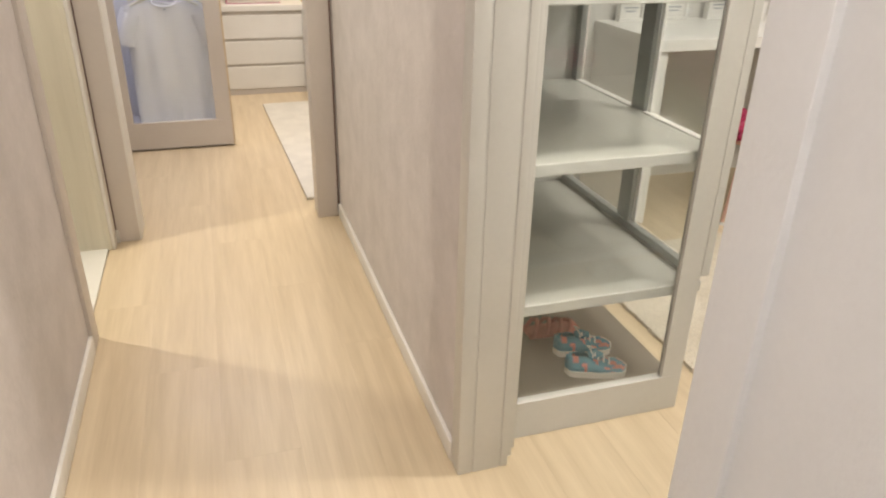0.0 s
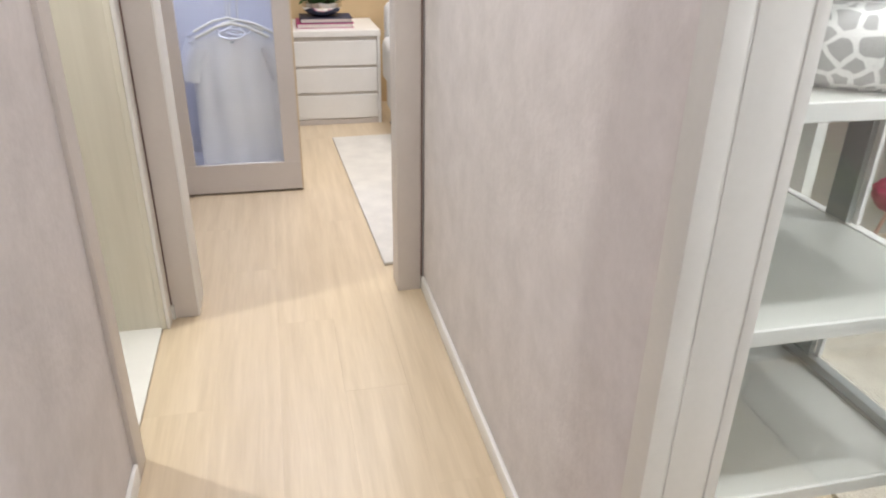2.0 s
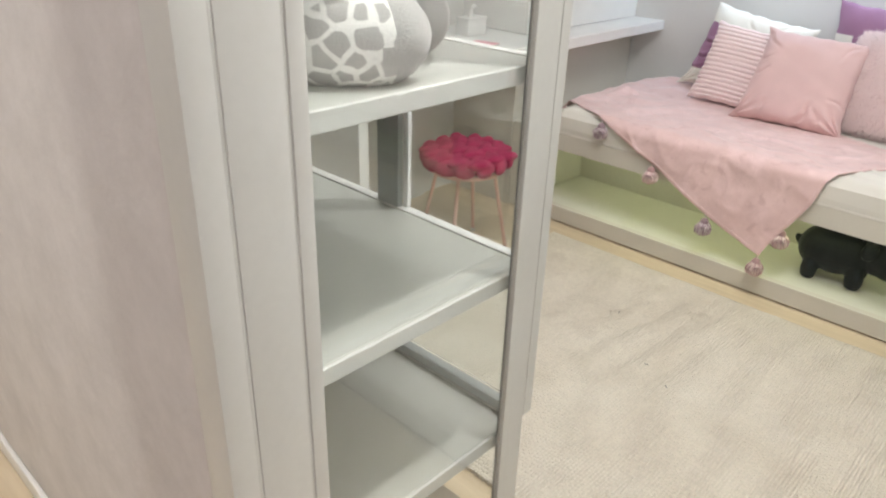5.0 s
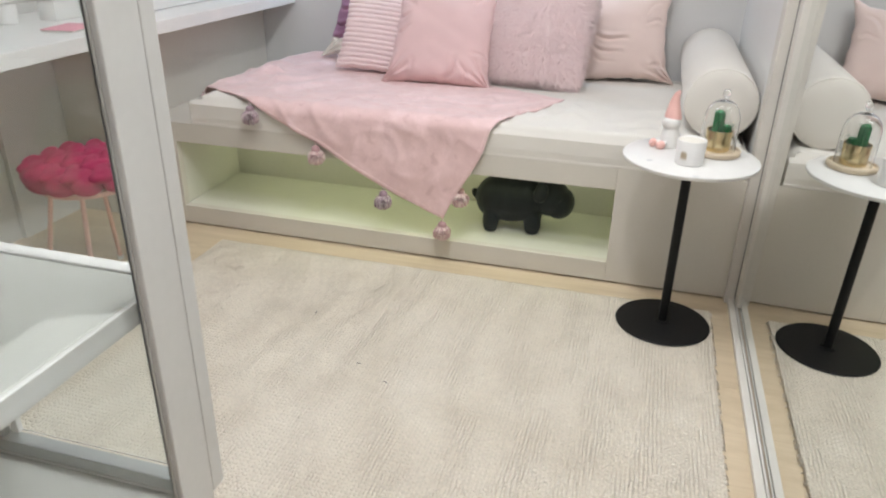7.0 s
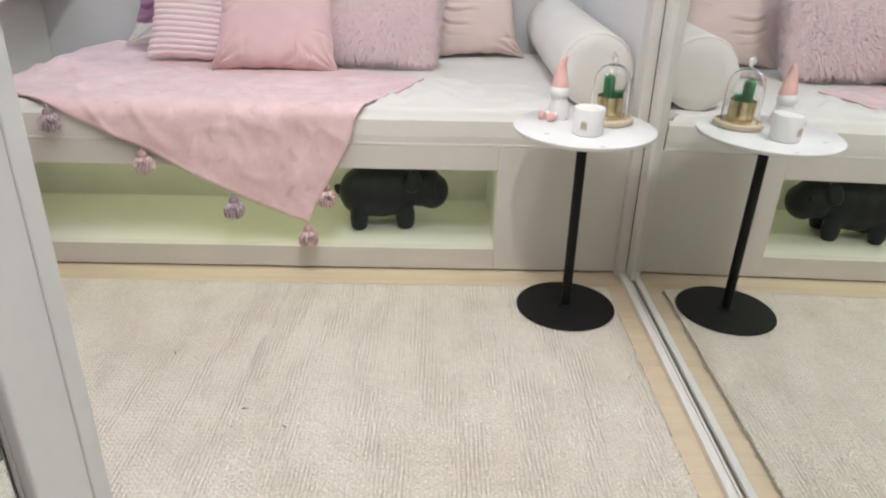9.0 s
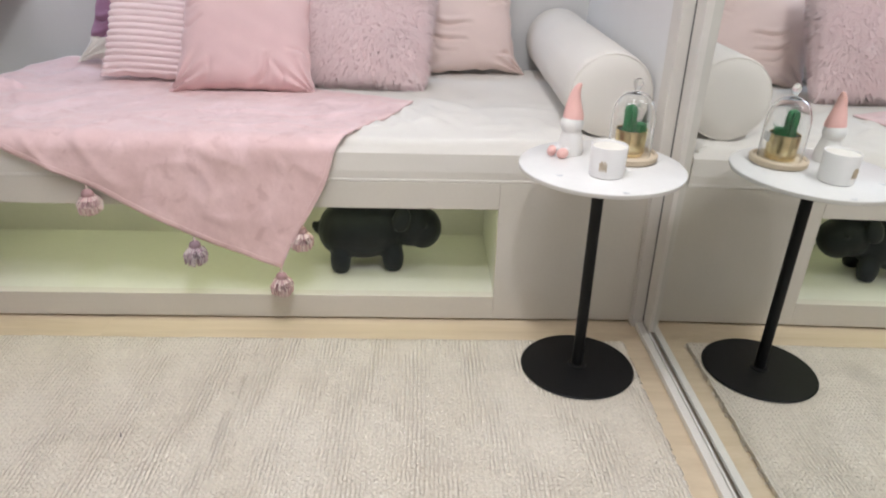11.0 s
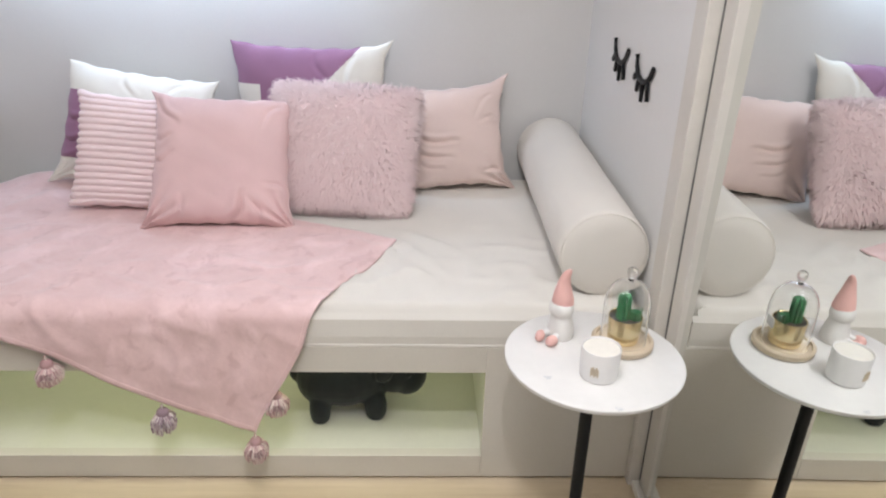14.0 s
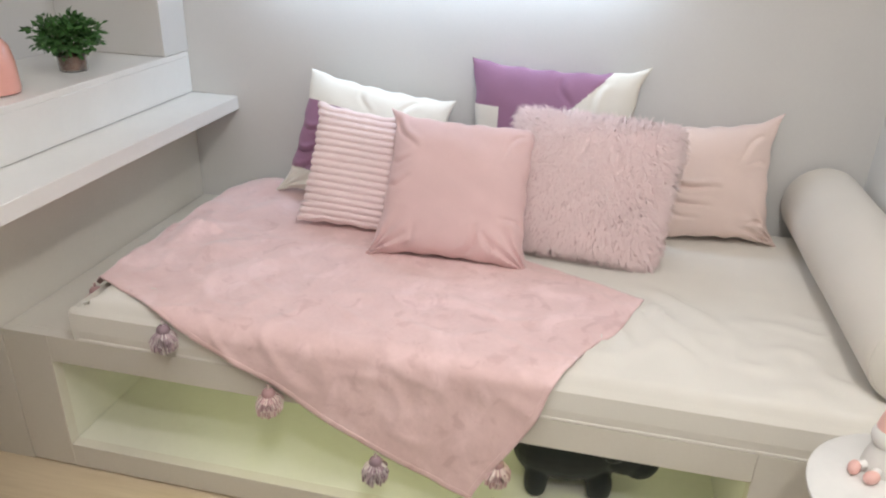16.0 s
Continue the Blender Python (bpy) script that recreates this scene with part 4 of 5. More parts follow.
rm.mode, rm.voxel_size, rm.use_smooth_shade = "VOXEL", 0.0045, True
sm = hip.modifiers.new("soft", "SMOOTH")
sm.iterations, sm.factor = 6, 0.5
hip.matrix_world = pose(2.918, 1.055, RZ0 + 0.0005, 0, 0, 6)
tagged(hip, "matt black-green flocked hippo figure in the niche", "figurine")

# ---------------------------------------------------------------- side table and what stands on it
TX, TY, TZ = 2.478, 0.523, 0.548
tab = thing("side_table", (TX, TY, 0.0), "round white marble side table with black steel foot", "side table")
part("tabletop", lathe([(0, TZ - 0.016), (0.171, TZ - 0.016), (0.180, TZ - 0.013), (0.183, TZ - 0.008), (0.183, TZ - 0.003), (0.179, TZ), (0, TZ)], 72), M_MARBLE, tab)
part("pole", lathe([(0, 0.018), (0.0135, 0.018), (0.0135, TZ - 0.02), (0, TZ - 0.02)], 24), M_BLACK, tab)
part("collar", lathe([(0, 0.017), (0.024, 0.017), (0.022, 0.021), (0.0142, 0.023), (0, 0.023)], 24), M_BLACK, tab)
part("mount_plate", lathe([(0, TZ - 0.0215), (0.06, TZ - 0.0215), (0.06, TZ - 0.0165), (0, TZ - 0.0165)], 32), M_BLACK, tab)
part("foot", lathe([(0, 0.0125), (0.138, 0.0125), (0.141, 0.0145), (0.138, 0.0175), (0, 0.0185)], 64), M_BLACK, tab)

GX, GY = 2.548, 0.592
bm = bmesh.new()
lathe([(0, 0), (0.024, 0), (0.0265, 0.008), (0.025, 0.022), (0.0215, 0.036), (0.0185, 0.048), (0.017, 0.056), (0, 0.058)], 20, bm=bm)
ball(bm, (-0.002, 0, 0.061), (0.0235, 0.0240, 0.0215))
n0 = len(bm.faces)
hat = [(0, 0, 0.070), (0, 0, 0.076), (0.0, 0.001, 0.088), (0, 0.0015, 0.100), (0, 0.001, 0.112), (0, -0.0005, 0.122), (0, -0.004, 0.131), (0, -0.009, 0.138), (0, -0.012, 0.141)]
tube(hat, [0.0208, 0.0208, 0.0182, 0.0150, 0.0120, 0.0096, 0.0074, 0.0048, 0.0015], 20, bm)
for dy, dx in ((-0.012, -0.040), (0.014, -0.042)):
    ball(bm, (dx, dy, 0.0105), (0.013, 0.009, 0.0105), (0, 0, 20 * (1 if dy > 0 else -1)), 12, 8)
bm.faces.ensure_lookup_table()
for f in bm.faces[n0:]:
    f.material_index = 1
for dy in (-0.009, 0.010):
    tube([(-0.012, dy * 0.8, 0.014), (-0.034, dy * 1.2, 0.011)], 0.0065, 10, bm)
gn = part("gnome_figurine", bm, [M_GNOME, M_CORAL])
gn.matrix_world = pose(GX + 0.004, GY - 0.010, TZ + 0.0003, 0, 0, -48) @ Matrix.Diagonal((1.12, 1.12, 1.15, 1))
tagged(gn, "seated white ceramic gnome with coral pointed hat", "figurine")

can = thing("candle", (2.408, 0.530, TZ), "white ceramic cup candle on the side table", "candle")
part("cup", lathe([(0, 0), (0.033, 0), (0.0365, 0.003), (0.0385, 0.065), (0.0375, 0.0665), (0.0365, 0.065), (0.036, 0.060), (0, 0.060)], 40), M_CERAMIC, can)
part("wax", lathe([(0, 0.0603), (0.0355, 0.0603), (0.0355, 0.0622), (0, 0.0625)], 32), M_WAX, can, "cream wax")
bm = bmesh.new()
for k in range(5):
    a = radians(142 + k * 5)
    z0 = 0.018 + 0.004 * (k % 2)
    tube([(0.0375 * math.cos(a), 0.0375 * math.sin(a), z0), (0.0384 * math.cos(a), 0.0384 * math.sin(a), z0 + 0.018)], 0.0016, 5, bm)
part("printed_mark", bm, M_TRAY, can, "faint beige print")

DX, DY = 2.520, 0.455
cl = thing("glass_cloche", (DX, DY, TZ), "clear glass cloche on a pale wooden tray", "cloche")
part("tray", lathe([(0, 0), (0.056, 0), (0.061, 0.003), (0.062, 0.012), (0.059, 0.015), (0.0545, 0.015), (0.053, 0.0105), (0, 0.0105)], 44), M_TRAY, cl)
dome = [(0.046, 0.0112), (0.046, 0.078), (0.0445, 0.096), (0.039, 0.112), (0.029, 0.124), (0.015, 0.131), (0.0055, 0.1325), (0.005, 0.1375), (0.009, 0.142), (0.0105, 0.148), (0.0085, 0.154), (0.004, 0.1575), (0, 0.158)]
inner = [(0, 0.1285), (0.014, 0.1285), (0.028, 0.1218), (0.0375, 0.1105), (0.0429, 0.0955), (0.0444, 0.078), (0.0444, 0.0112)]
gd = part("dome", lathe(inner + dome, 48), M_DOME, cl, "clear glass bell with knob")
gd.visible_shadow = False
pot = thing("cactus_pot", (DX, DY, TZ + 0.0108), "small green cactus in a gold pot under the cloche", "potted plant")
part("pot", lathe([(0, 0), (0.026, 0), (0.028, 0.002), (0.030, 0.048), (0.0295, 0.0495), (0.028, 0.048), (0.0275, 0.042), (0, 0.042)], 40), M_GOLD, pot)
part("gravel", lathe([(0, 0.0425), (0.0272, 0.0425), (0.0272, 0.0445), (0, 0.0455)], 24), M_SOIL, pot)


def cactus(h, r, x, y):
    bm = bmesh.new()
    rows = 14
    ribs = 9
    rings = []
    for j in range(rows + 1):
        k = j / rows
        rr = r * (1.0 if k < 0.75 else math.sqrt(max(0.0, 1 - ((k - 0.75) / 0.25) ** 2)) + 0.02)
        rings.append([bm.verts.new((x + rr * (1 + 0.16 * math.cos(ribs * a)) * math.cos(a), y + rr * (1 + 0.16 * math.cos(ribs * a)) * math.sin(a), 0.043 + h * k)) for a in [math.tau * i / 54 for i in range(54)]])
    for a, b in zip(rings, rings[1:]):
        for i in range(54):
            bm.faces.new((a[i], a[(i + 1) % 54], b[(i + 1) % 54], b[i]))
    bm.faces.new(rings[-1])
    rng = random.Random(2)
    for k in range(70):
        a, z = math.tau * (k % ribs) / ribs, 0.046 + h * 0.95 * rng.random()
        rr = r * 1.12
        tube([(x + rr * math.cos(a), y + rr * math.sin(a), z), (x + (rr + 0.004) * math.cos(a), y + (rr + 0.004) * math.sin(a), z + 0.001)], [0.0005, 0.0002], 3, bm)
    return bm


part("cactus_stem", cactus(0.054, 0.0105, -0.002, 0.006), M_CACTUS, pot)
part("cactus_stem", cactus(0.020, 0.0085, -0.004, -0.015), M_CACTUS, pot)

part("price_tag", box(-0.012, 0.012, -0.0345, -0.0335, 0.034, 0.052), M_CERAMIC, pot, "small white price tag")
pot.scale = (1.17, 1.17, 1.17)
cl.scale = (1.04, 1.04, 1.15)
pot.location.z = TZ + 0.0126
for bx, by, turn in ((2.398, 0.632, 30), (2.300, 0.515, 10)):
    bm = bmesh.new()
    for k in range(3):
        box(-0.012 + 0.002 * k, 0.010 - 0.003 * k, -0.005 + 0.0045 * k, -0.0035 + 0.0045 * k, 0.0002, 0.0006, 0, 1, bm)
    mk = part("printed_mark", bm, M_PRINT, tab, "small grey print", smooth=False)
    mk.matrix_local = pose(bx - TX, by - TY, TZ, 0, 0, turn + 60) @ Matrix.Diagonal((0.75, 0.75, 1, 1))

# ---------------------------------------------------------------- lash hooks
for dx in (0.0, -0.232):
    bm = bmesh.new()
    y = 0.0
    tube([(0.095, y, 0.055), (0.088, y, 0.028), (0.064, y, 0.006), (0.03, y, -0.002), (-0.008, y, 0.004), (-0.034, y, 0.022), (-0.052, y, 0.045)], 0.0085, 8, bm)
    for a, b in (((0.075, 0.012), (0.10, -0.006)), ((0.055, 0.0), (0.066, -0.032)), ((0.022, 0.0), (0.018, -0.050)), ((-0.018, 0.006), (-0.032, -0.038))):
        tube([(a[0], y, a[1]), ((a[0] + b[0]) / 2, y, (a[1] + b[1]) / 2 + 0.002), (b[0], y, b[1])], [0.0085, 0.0085, 0.0075], 8, bm)
    bmesh.ops.scale(bm, vec=(1, 0.6, 1), verts=bm.verts)
    lk = part("wall_hook", bm, M_BLACK)
    lk.location = (3.245 + dx, RIGHT + 0.0052, 0.998 - (0.005 if dx else 0))
    tagged(lk, "black wall hook shaped like a closed eyelash", "wall hook", "eyelash hooks")

# ---------------------------------------------------------------- rugs
bm = bmesh.new()
nx, ny = 68, 92
g = [[bm.verts.new((-0.675 + 1.35 * i / nx + 0.003 * noise.noise(Vector((j * 0.4, i, 0))) * (i in (0, nx)), -0.875 + 1.75 * j / ny + 0.003 * noise.noise(Vector((i * 0.4, j, 5))) * (j in (0, ny)), 0.0112 + 0.0016 * noise.noise(Vector((i * 0.3, j * 0.3, 2))))) for j in range(ny + 1)] for i in range(nx + 1)]
for i in range(nx):
    for j in range(ny):
        bm.faces.new((g[i][j], g[i + 1][j], g[i + 1][j + 1], g[i][j + 1]))
ret = bmesh.ops.extrude_edge_only(bm, edges=[e for e in bm.edges if e.is_boundary])
for v in [v for v in ret["geom"] if isinstance(v, bmesh.types.BMVert)]:
    v.co.z = 0.0004
rug = part("rug", bm, M_RUG)
rug.location = (1.922, 1.252, 0)
tagged(rug, "beige hand-woven jute rug in front of the bench", "rug")
bm = bmesh.new()
rng = random.Random(8)
for _ in range(520):
    side = rng.choice("lrfb")
    t = rng.random()
    if side in "lr":
        x, y = (-0.675 if side == "l" else 0.675), -0.875 + 1.75 * t
        d = Vector(((-1 if side == "l" else 1), rng.uniform(-0.5, 0.5), 0))
    else:
        x, y = -0.675 + 1.35 * t, (-0.875 if side == "f" else 0.875)
        d = Vector((rng.uniform(-0.5, 0.5), (-1 if side == "f" else 1), 0))
    tube([(x, y, 0.008), (x + d.x * 0.004, y + d.y * 0.004, 0.006), (x + d.x * 0.008, y + d.y * 0.008, 0.002)], [0.002, 0.0014, 0.0008], 4, bm)
fr = part("edge_fibres", bm, M_RUG, rug, "frayed jute edge")
tagged(fr, kind="stuff")
for x, y, a in ((2.206, 1.558, 20), (1.928, 1.228, 60), (1.988, 1.329, 100)):
    d = Vector((math.cos(radians(a)), math.sin(radians(a)), 0)) * 0.006
    part("loose_thread", tube([(x - 1.922 - d.x, y - 1.252 - d.y, 0.0135), (x - 1.922, y - 1.252, 0.0145), (x - 1.922 + d.x, y - 1.252 + d.y, 0.0135)], 0.0011, 5), M_BLACK, rug, "dark loose thread end")



def knots(w, d, px, py, seed):
    """Rows of small raised loops, each a low rounded lump; a flat joining seam runs between the two panels."""
    rng = np.random.default_rng(seed)
    nx, ny = int(w / px), int(d / py)
    ix, iy = np.meshgrid(np.arange(nx), np.arange(ny), indexing="ij")
    ix, iy = ix.ravel(), iy.ravel()
    x = -w / 2 + (ix + 0.5 + 0.12 * (iy % 2)) * px + rng.normal(0, px * 0.06, ix.size)
    y = -d / 2 + (iy + 0.5) * py + rng.normal(0, py * 0.045, ix.size) + 0.004 * np.sin(x * 5 + iy * 0.05)
    flat = (np.abs(y - 0.098 - 0.004 * np.sin(x * 9)) < 0.011) & (x > 0.12)
    keep = (np.abs(x) < w / 2 - 0.003) & (rng.random(ix.size) > 0.003)
    x, y, flat = x[keep], y[keep], flat[keep]
    n = x.size
    a = np.arange(6) * math.tau / 6
    lx = px * 0.56 * rng.uniform(0.85, 1.15, n)
    ly = py * 0.50 * rng.uniform(0.85, 1.12, n)
    top = np.where(flat, 0.0006, 0.0026 * rng.uniform(0.8, 1.2, n))
    tilt = rng.normal(0, 0.14, n)
    verts = np.zeros((n, 13, 3))
    for ring, (k, h) in enumerate(((1.0, 0.0), (0.68, 0.72))):
        for j in range(6):
            cx, cy = math.cos(a[j]) * k * lx, math.sin(a[j]) * k * ly
            verts[:, ring * 6 + j, 0] = x + cx * np.cos(tilt) - cy * np.sin(tilt)
            verts[:, ring * 6 + j, 1] = y + cx * np.sin(tilt) + cy * np.cos(tilt)
            verts[:, ring * 6 + j, 2] = 0.0106 + h * top
    verts[:, 12, 0], verts[:, 12, 1], verts[:, 12, 2] = x, y, 0.0106 + top
    shape = [(j, (j + 1) % 6, 6 + (j + 1) % 6, 6 + j) for j in range(6)]
    faces = [tuple(13 * i + c for c in f) for i in range(n) for f in shape] + [(13 * i + 6 + j, 13 * i + 6 + (j + 1) % 6, 13 * i + 12) for i in range(n) for j in range(6)]
    me = bpy.data.meshes.new("pile")
    me.from_pydata(verts.reshape(-1, 3).tolist(), [], faces)
    me.polygons.foreach_set("use_smooth", [True] * len(me.polygons))
    return me


def loop_wool():
    """Jute yarn: each loop a little lighter or darker, over broad worn patches."""
    m = material("jute_loops", (0.70, 0.64, 0.545), 0.9, vary=0.04, vary_scale=4.0, bump=0.3, bump_scale=400, second=(0.62, 0.555, 0.455))
    n, l = m.node_tree.nodes, m.node_tree.links
    b = n["Principled BSDF"]
    geo = n.new("ShaderNodeNewGeometry")
    rg = n.new("ShaderNodeMapRange")
    rg.inputs[3].default_value, rg.inputs[4].default_value = 0.95, 1.05
    l.new(geo.outputs["Random Per Island"], rg.inputs[0])
    hsv = n.new("ShaderNodeHueSaturation")
    l.new(rg.outputs[0], hsv.inputs["Value"])
    l.new(b.inputs["Base Color"].links[0].from_socket, hsv.inputs["Color"])
    l.new(hsv.outputs[0], b.inputs["Base Color"])
    return m


loops = new("pile", knots(1.346, 1.746, 0.0125, 0.0098, 5))
loops.data.materials.append(loop_wool())
loops.parent = rug
tagged(loops, "rows of thick beige jute loops", kind="stuff")

bm = box(0.0, 1.9, 0.0, 1.77, 0.0, 0.014, 0.005)
rug2 = part("bedroom_rug", bm, M_RUG2)
rug2.matrix_world = pose(0.325, 2.965, 0.0006, 0, 0, 2.0)
tagged(rug2, "silver-grey patchy viscose rug in the bedroom", "rug")

# ---------------------------------------------------------------- stool
SX, SY = 2.20, 2.31
st = thing("stool", (SX, SY, 0), "round stool with magenta braided velvet seat and slim legs", "stool")
bm = bmesh.new()
ball(bm, (0, 0, 0.405), (0.155, 0.155, 0.042), u=32, v=14)
part("cushion", bm, M_MAGENTA, st)
for row in range(-2, 3):
    y = row * 0.064
    half = math.sqrt(max(0, 0.172 ** 2 - y * y))
    cnt = max(2, round(half * 2 / 0.078))
    bm = bmesh.new()
    for k in range(cnt):
        x = -half + (k + 0.5) * 2 * half / cnt
        dome_z = 0.416 + 0.024 * (1 - (x * x + y * y) / 0.034)
        for sg in (-1, 1):
            ball(bm, (x + sg * 0.012, y + sg * 0.017, dome_z), (0.052, 0.0245, 0.022), (0, 0, 24 * sg), 14, 10)
    part("braid", bm, M_MAGENTA, st)
bm = bmesh.new()
for k in range(13):
    a = math.tau * k / 13
    ball(bm, (0.158 * math.cos(a), 0.158 * math.sin(a), 0.400), (0.024, 0.050, 0.034), (0, 0, math.degrees(a) + 20), 14, 10)
part("braid", bm, M_MAGENTA, st)
part("seat_ring", lathe([(0.10, 0.352), (0.145, 0.352), (0.147, 0.358), (0.145, 0.368), (0.10, 0.368), (0.10, 0.352)], 40), M_ROSE, st)
for k in range(4):
    a = math.tau * k / 4 + radians(28)
    c, s = math.cos(a), math.sin(a)
    leg = part("leg", tube([(0.115 * c, 0.115 * s, 0.356), (0.185 * c, 0.185 * s, 0.012)], 0.0075, 10), M_ROSE, st)
    part("foot_tip", lathe([(0, 0), (0.011, 0), (0.011, 0.01), (0.009, 0.013), (0, 0.013)], 12, (0.186 * c, 0.186 * s, 0)), M_TIP, leg, "white plastic tip")

# ---------------------------------------------------------------- display cabinet's contents
gp = bmesh.new()
ctr, rad = [], []
for k in range(49):
    u = k / 48
    a = radians(-158 + 316 * u)
    ctr.append((0.102 * math.sin(a), -0.102 * math.cos(a), 0.006 * math.cos(2 * a)))
    e = min(u, 1 - u) * 316 / 57.3 * 0.102
    rad.append(0.062 * math.sqrt(max(0.002, 1 - max(0.0, 1 - e / 0.062) ** 2)))
tube(ctr, rad, 36, gp)
for f in gp.faces:
    c = f.calc_center_median()
    f.material_index = 1 if math.hypot(c.x, c.y) < 0.050 or c.y > 0.086 else 0
for v in gp.verts:
    v.co += Vector((0, 0, 1)) * 0.005 * noise.noise(v.co * 14)
    v.co.z = max(v.co.z, -0.058)
M_GREYPLUSH = material("grey_plush", (0.42, 0.40, 0.385), 0.9, vary=0.06, bump=0.4, bump_scale=260, sheen=0.4)
np_ = part("neck_pillow", gp, [M_GIRAFFE, M_GREYPLUSH])
np_.matrix_world = pose(0.850, 1.375, 1.1012 + 0.0600, 0, 0, 215) @ Matrix.Diagonal((1.06, 1.12, 1.05, 1))
tagged(np_, "grey and white giraffe-spotted plush neck pillow", "pillow")


def shoe(m, upper, patch):
    t = thing("sneaker", (0, 0, 0), "small turquoise canvas sneaker with coral patches and white laces", "shoe", "pair of sneakers")
    t.matrix_world = m
    L = 0.175

    def width(k):
        return 0.027 + 0.010 * math.sin(min(1, k * 1.15) * math.pi * 0.62) if k < 0.94 else 0.030

    n = 22
    sole, body = bmesh.new(), bmesh.new()
    ks = [i / n for i in range(n + 1)]
    outline = [(L * k, (width(k)) * math.sqrt(max(0.0, 1 - max(0, (k - 0.82) / 0.18) ** 2 * 0.999 - max(0, (0.12 - k) / 0.12) ** 2 * 0.999))) for k in ks]
    lo = [sole.verts.new((x, y, 0.0)) for x, y in outline] + [sole.verts.new((x, -y, 0.0)) for x, y in outline[::-1]]
    hi = [sole.verts.new((v.co.x, v.co.y * 1.03, 0.018 + 0.006 * max(0, v.co.x / L - 0.7))) for v in lo]
    c = len(lo)
    for i in range(c):
        sole.faces.new((lo[i], lo[(i + 1) % c], hi[(i + 1) % c], hi[i]))
    sole.faces.new(lo[::-1])
    sole.faces.new(hi)
    bmesh.ops.remove_doubles(sole, verts=sole.verts, dist=0.0003)
    part("sole", sole, M_RUBBER, t, "white rubber sole")
    rings = []
    for k, (x, y) in zip(ks, outline):
        top = 0.062 if k < 0.30 else 0.062 - 0.036 * min(1, (k - 0.30) / 0.42) ** 0.8
        if k > 0.86:
            top *= max(0.55, 1 - (k - 0.86) * 2.2)
        row = []
        for j in range(13):
            a = math.pi * j / 12
            ww = max(y, 0.002) * (0.98 if k > 0.42 else 0.90)
            zz = 0.0165 + (top - 0.0165) * math.sin(a) ** 0.75
            row.append(body.verts.new((x, ww * math.cos(a) * (1 if math.sin(a) < 0.8 or k > 0.4 else 0.75), zz)))
        rings.append(row)
    for i, (a, b) in enumerate(zip(rings, rings[1:])):
        for j in range(12):
            if ks[i] < 0.36 and ks[i] > 0.06 and 4 <= j <= 7:
                continue
            f = body.faces.new((a[j], a[j + 1], b[j + 1], b[j]))
            p = noise.noise(Vector((i * 0.45, j * 0.6, 1.7)))
            f.material_index = 1 if p > 0.25 else 0
    ob = part("upper", body, [upper, patch], t, "turquoise canvas upper with coral patches")
    so = ob.modifiers.new("thick", "SOLIDIFY")
    so.thickness = 0.003
    part("insole", box(0.018, 0.075, -0.018, 0.018, 0.0185, 0.024, 0.002), M_SHOEIN, t, "dark lining")
    part("tongue", tube([(0.062, 0, 0.052), (0.075, 0, 0.056), (0.10, 0, 0.050)], [0.012, 0.015, 0.010], 10), upper, t)
    laces = bmesh.new()
    for k in range(4):
        x = 0.070 + 0.016 * k
        z = 0.066 - 0.0075 * k
        tube([(x, -0.019, z - 0.010), (x + 0.004, 0, z), (x, 0.019, z - 0.010)], 0.0024, 6, laces)
    tube([(0.07, 0, 0.068), (0.064, -0.016, 0.074), (0.074, -0.026, 0.066), (0.078, -0.01, 0.066)], 0.002, 6, laces)
    tube([(0.07, 0, 0.068), (0.062, 0.016, 0.073), (0.072, 0.027, 0.064), (0.078, 0.012, 0.066)], 0.002, 6, laces)
    part("laces", laces, M_LACE, t, "white laces")
    return t


shoe(pose(0.815, 1.300, 0.0885, 0, 0, -14), M_SHOE, M_PATCH)
shoe(pose(0.825, 1.395, 0.0885, 0, 0, -8), M_SHOE, M_PATCH)
sd = thing("sandal", (0.86, 1.50, 0.0885), "coral pink strappy sandals behind the sneakers", "shoe")
part("sole", box(-0.075, 0.095, -0.033, 0.033, 0, 0.012, 0.005), M_PATCH, sd)
bm = bmesh.new()
for x, h in ((-0.05, 0.05), (-0.01, 0.045), (0.03, 0.036), (0.062, 0.028)):
    tube([(x - 0.012, -0.032, 0.008), (x, -0.02, h * 0.8), (x + 0.008, 0, h), (x, 0.02, h * 0.8), (x - 0.012, 0.032, 0.008)], 0.0065, 7, bm)
part("strap", bm, M_PATCH, sd)

# ---------------------------------------------------------------- things on the desk and in the wall niche
DZ = 0.7865
for x, w, h in ((1.80, 0.125, 0.10), (2.02, 0.14, 0.10), (2.26, 0.12, 0.11)):
    fb = thing("box_frame", (x, 2.80, DZ), "white box picture frame standing on the desk", "picture frame", "frames on the desk")
    part("frame", boxes([(-w / 2, w / 2, -0.02, 0.02, 0, 0.014), (-w / 2, w / 2, -0.02, 0.02, h - 0.014, h), (-w / 2, -w / 2 + 0.014, -0.02, 0.02, 0.014, h - 0.014), (w / 2 - 0.014, w / 2, -0.02, 0.02, 0.014, h - 0.014)], 0.001), M_WHITE, fb)
    part("print", box(-w / 2 + 0.014, w / 2 - 0.014, -0.004, 0.016, 0.014, h - 0.014), M_CERAMIC, fb)
    part("lettering", boxes([(-w * 0.28, w * 0.28, -0.0055, -0.0042, h * 0.55, h * 0.60), (-w * 0.2, w * 0.2, -0.0055, -0.0042, h * 0.40, h * 0.45)]), M_CARD, fb, "grey lettering bars")
tb = thing("keepsake_box", (2.575, 2.645, DZ), "white lidded box with a small handle figure", "box")
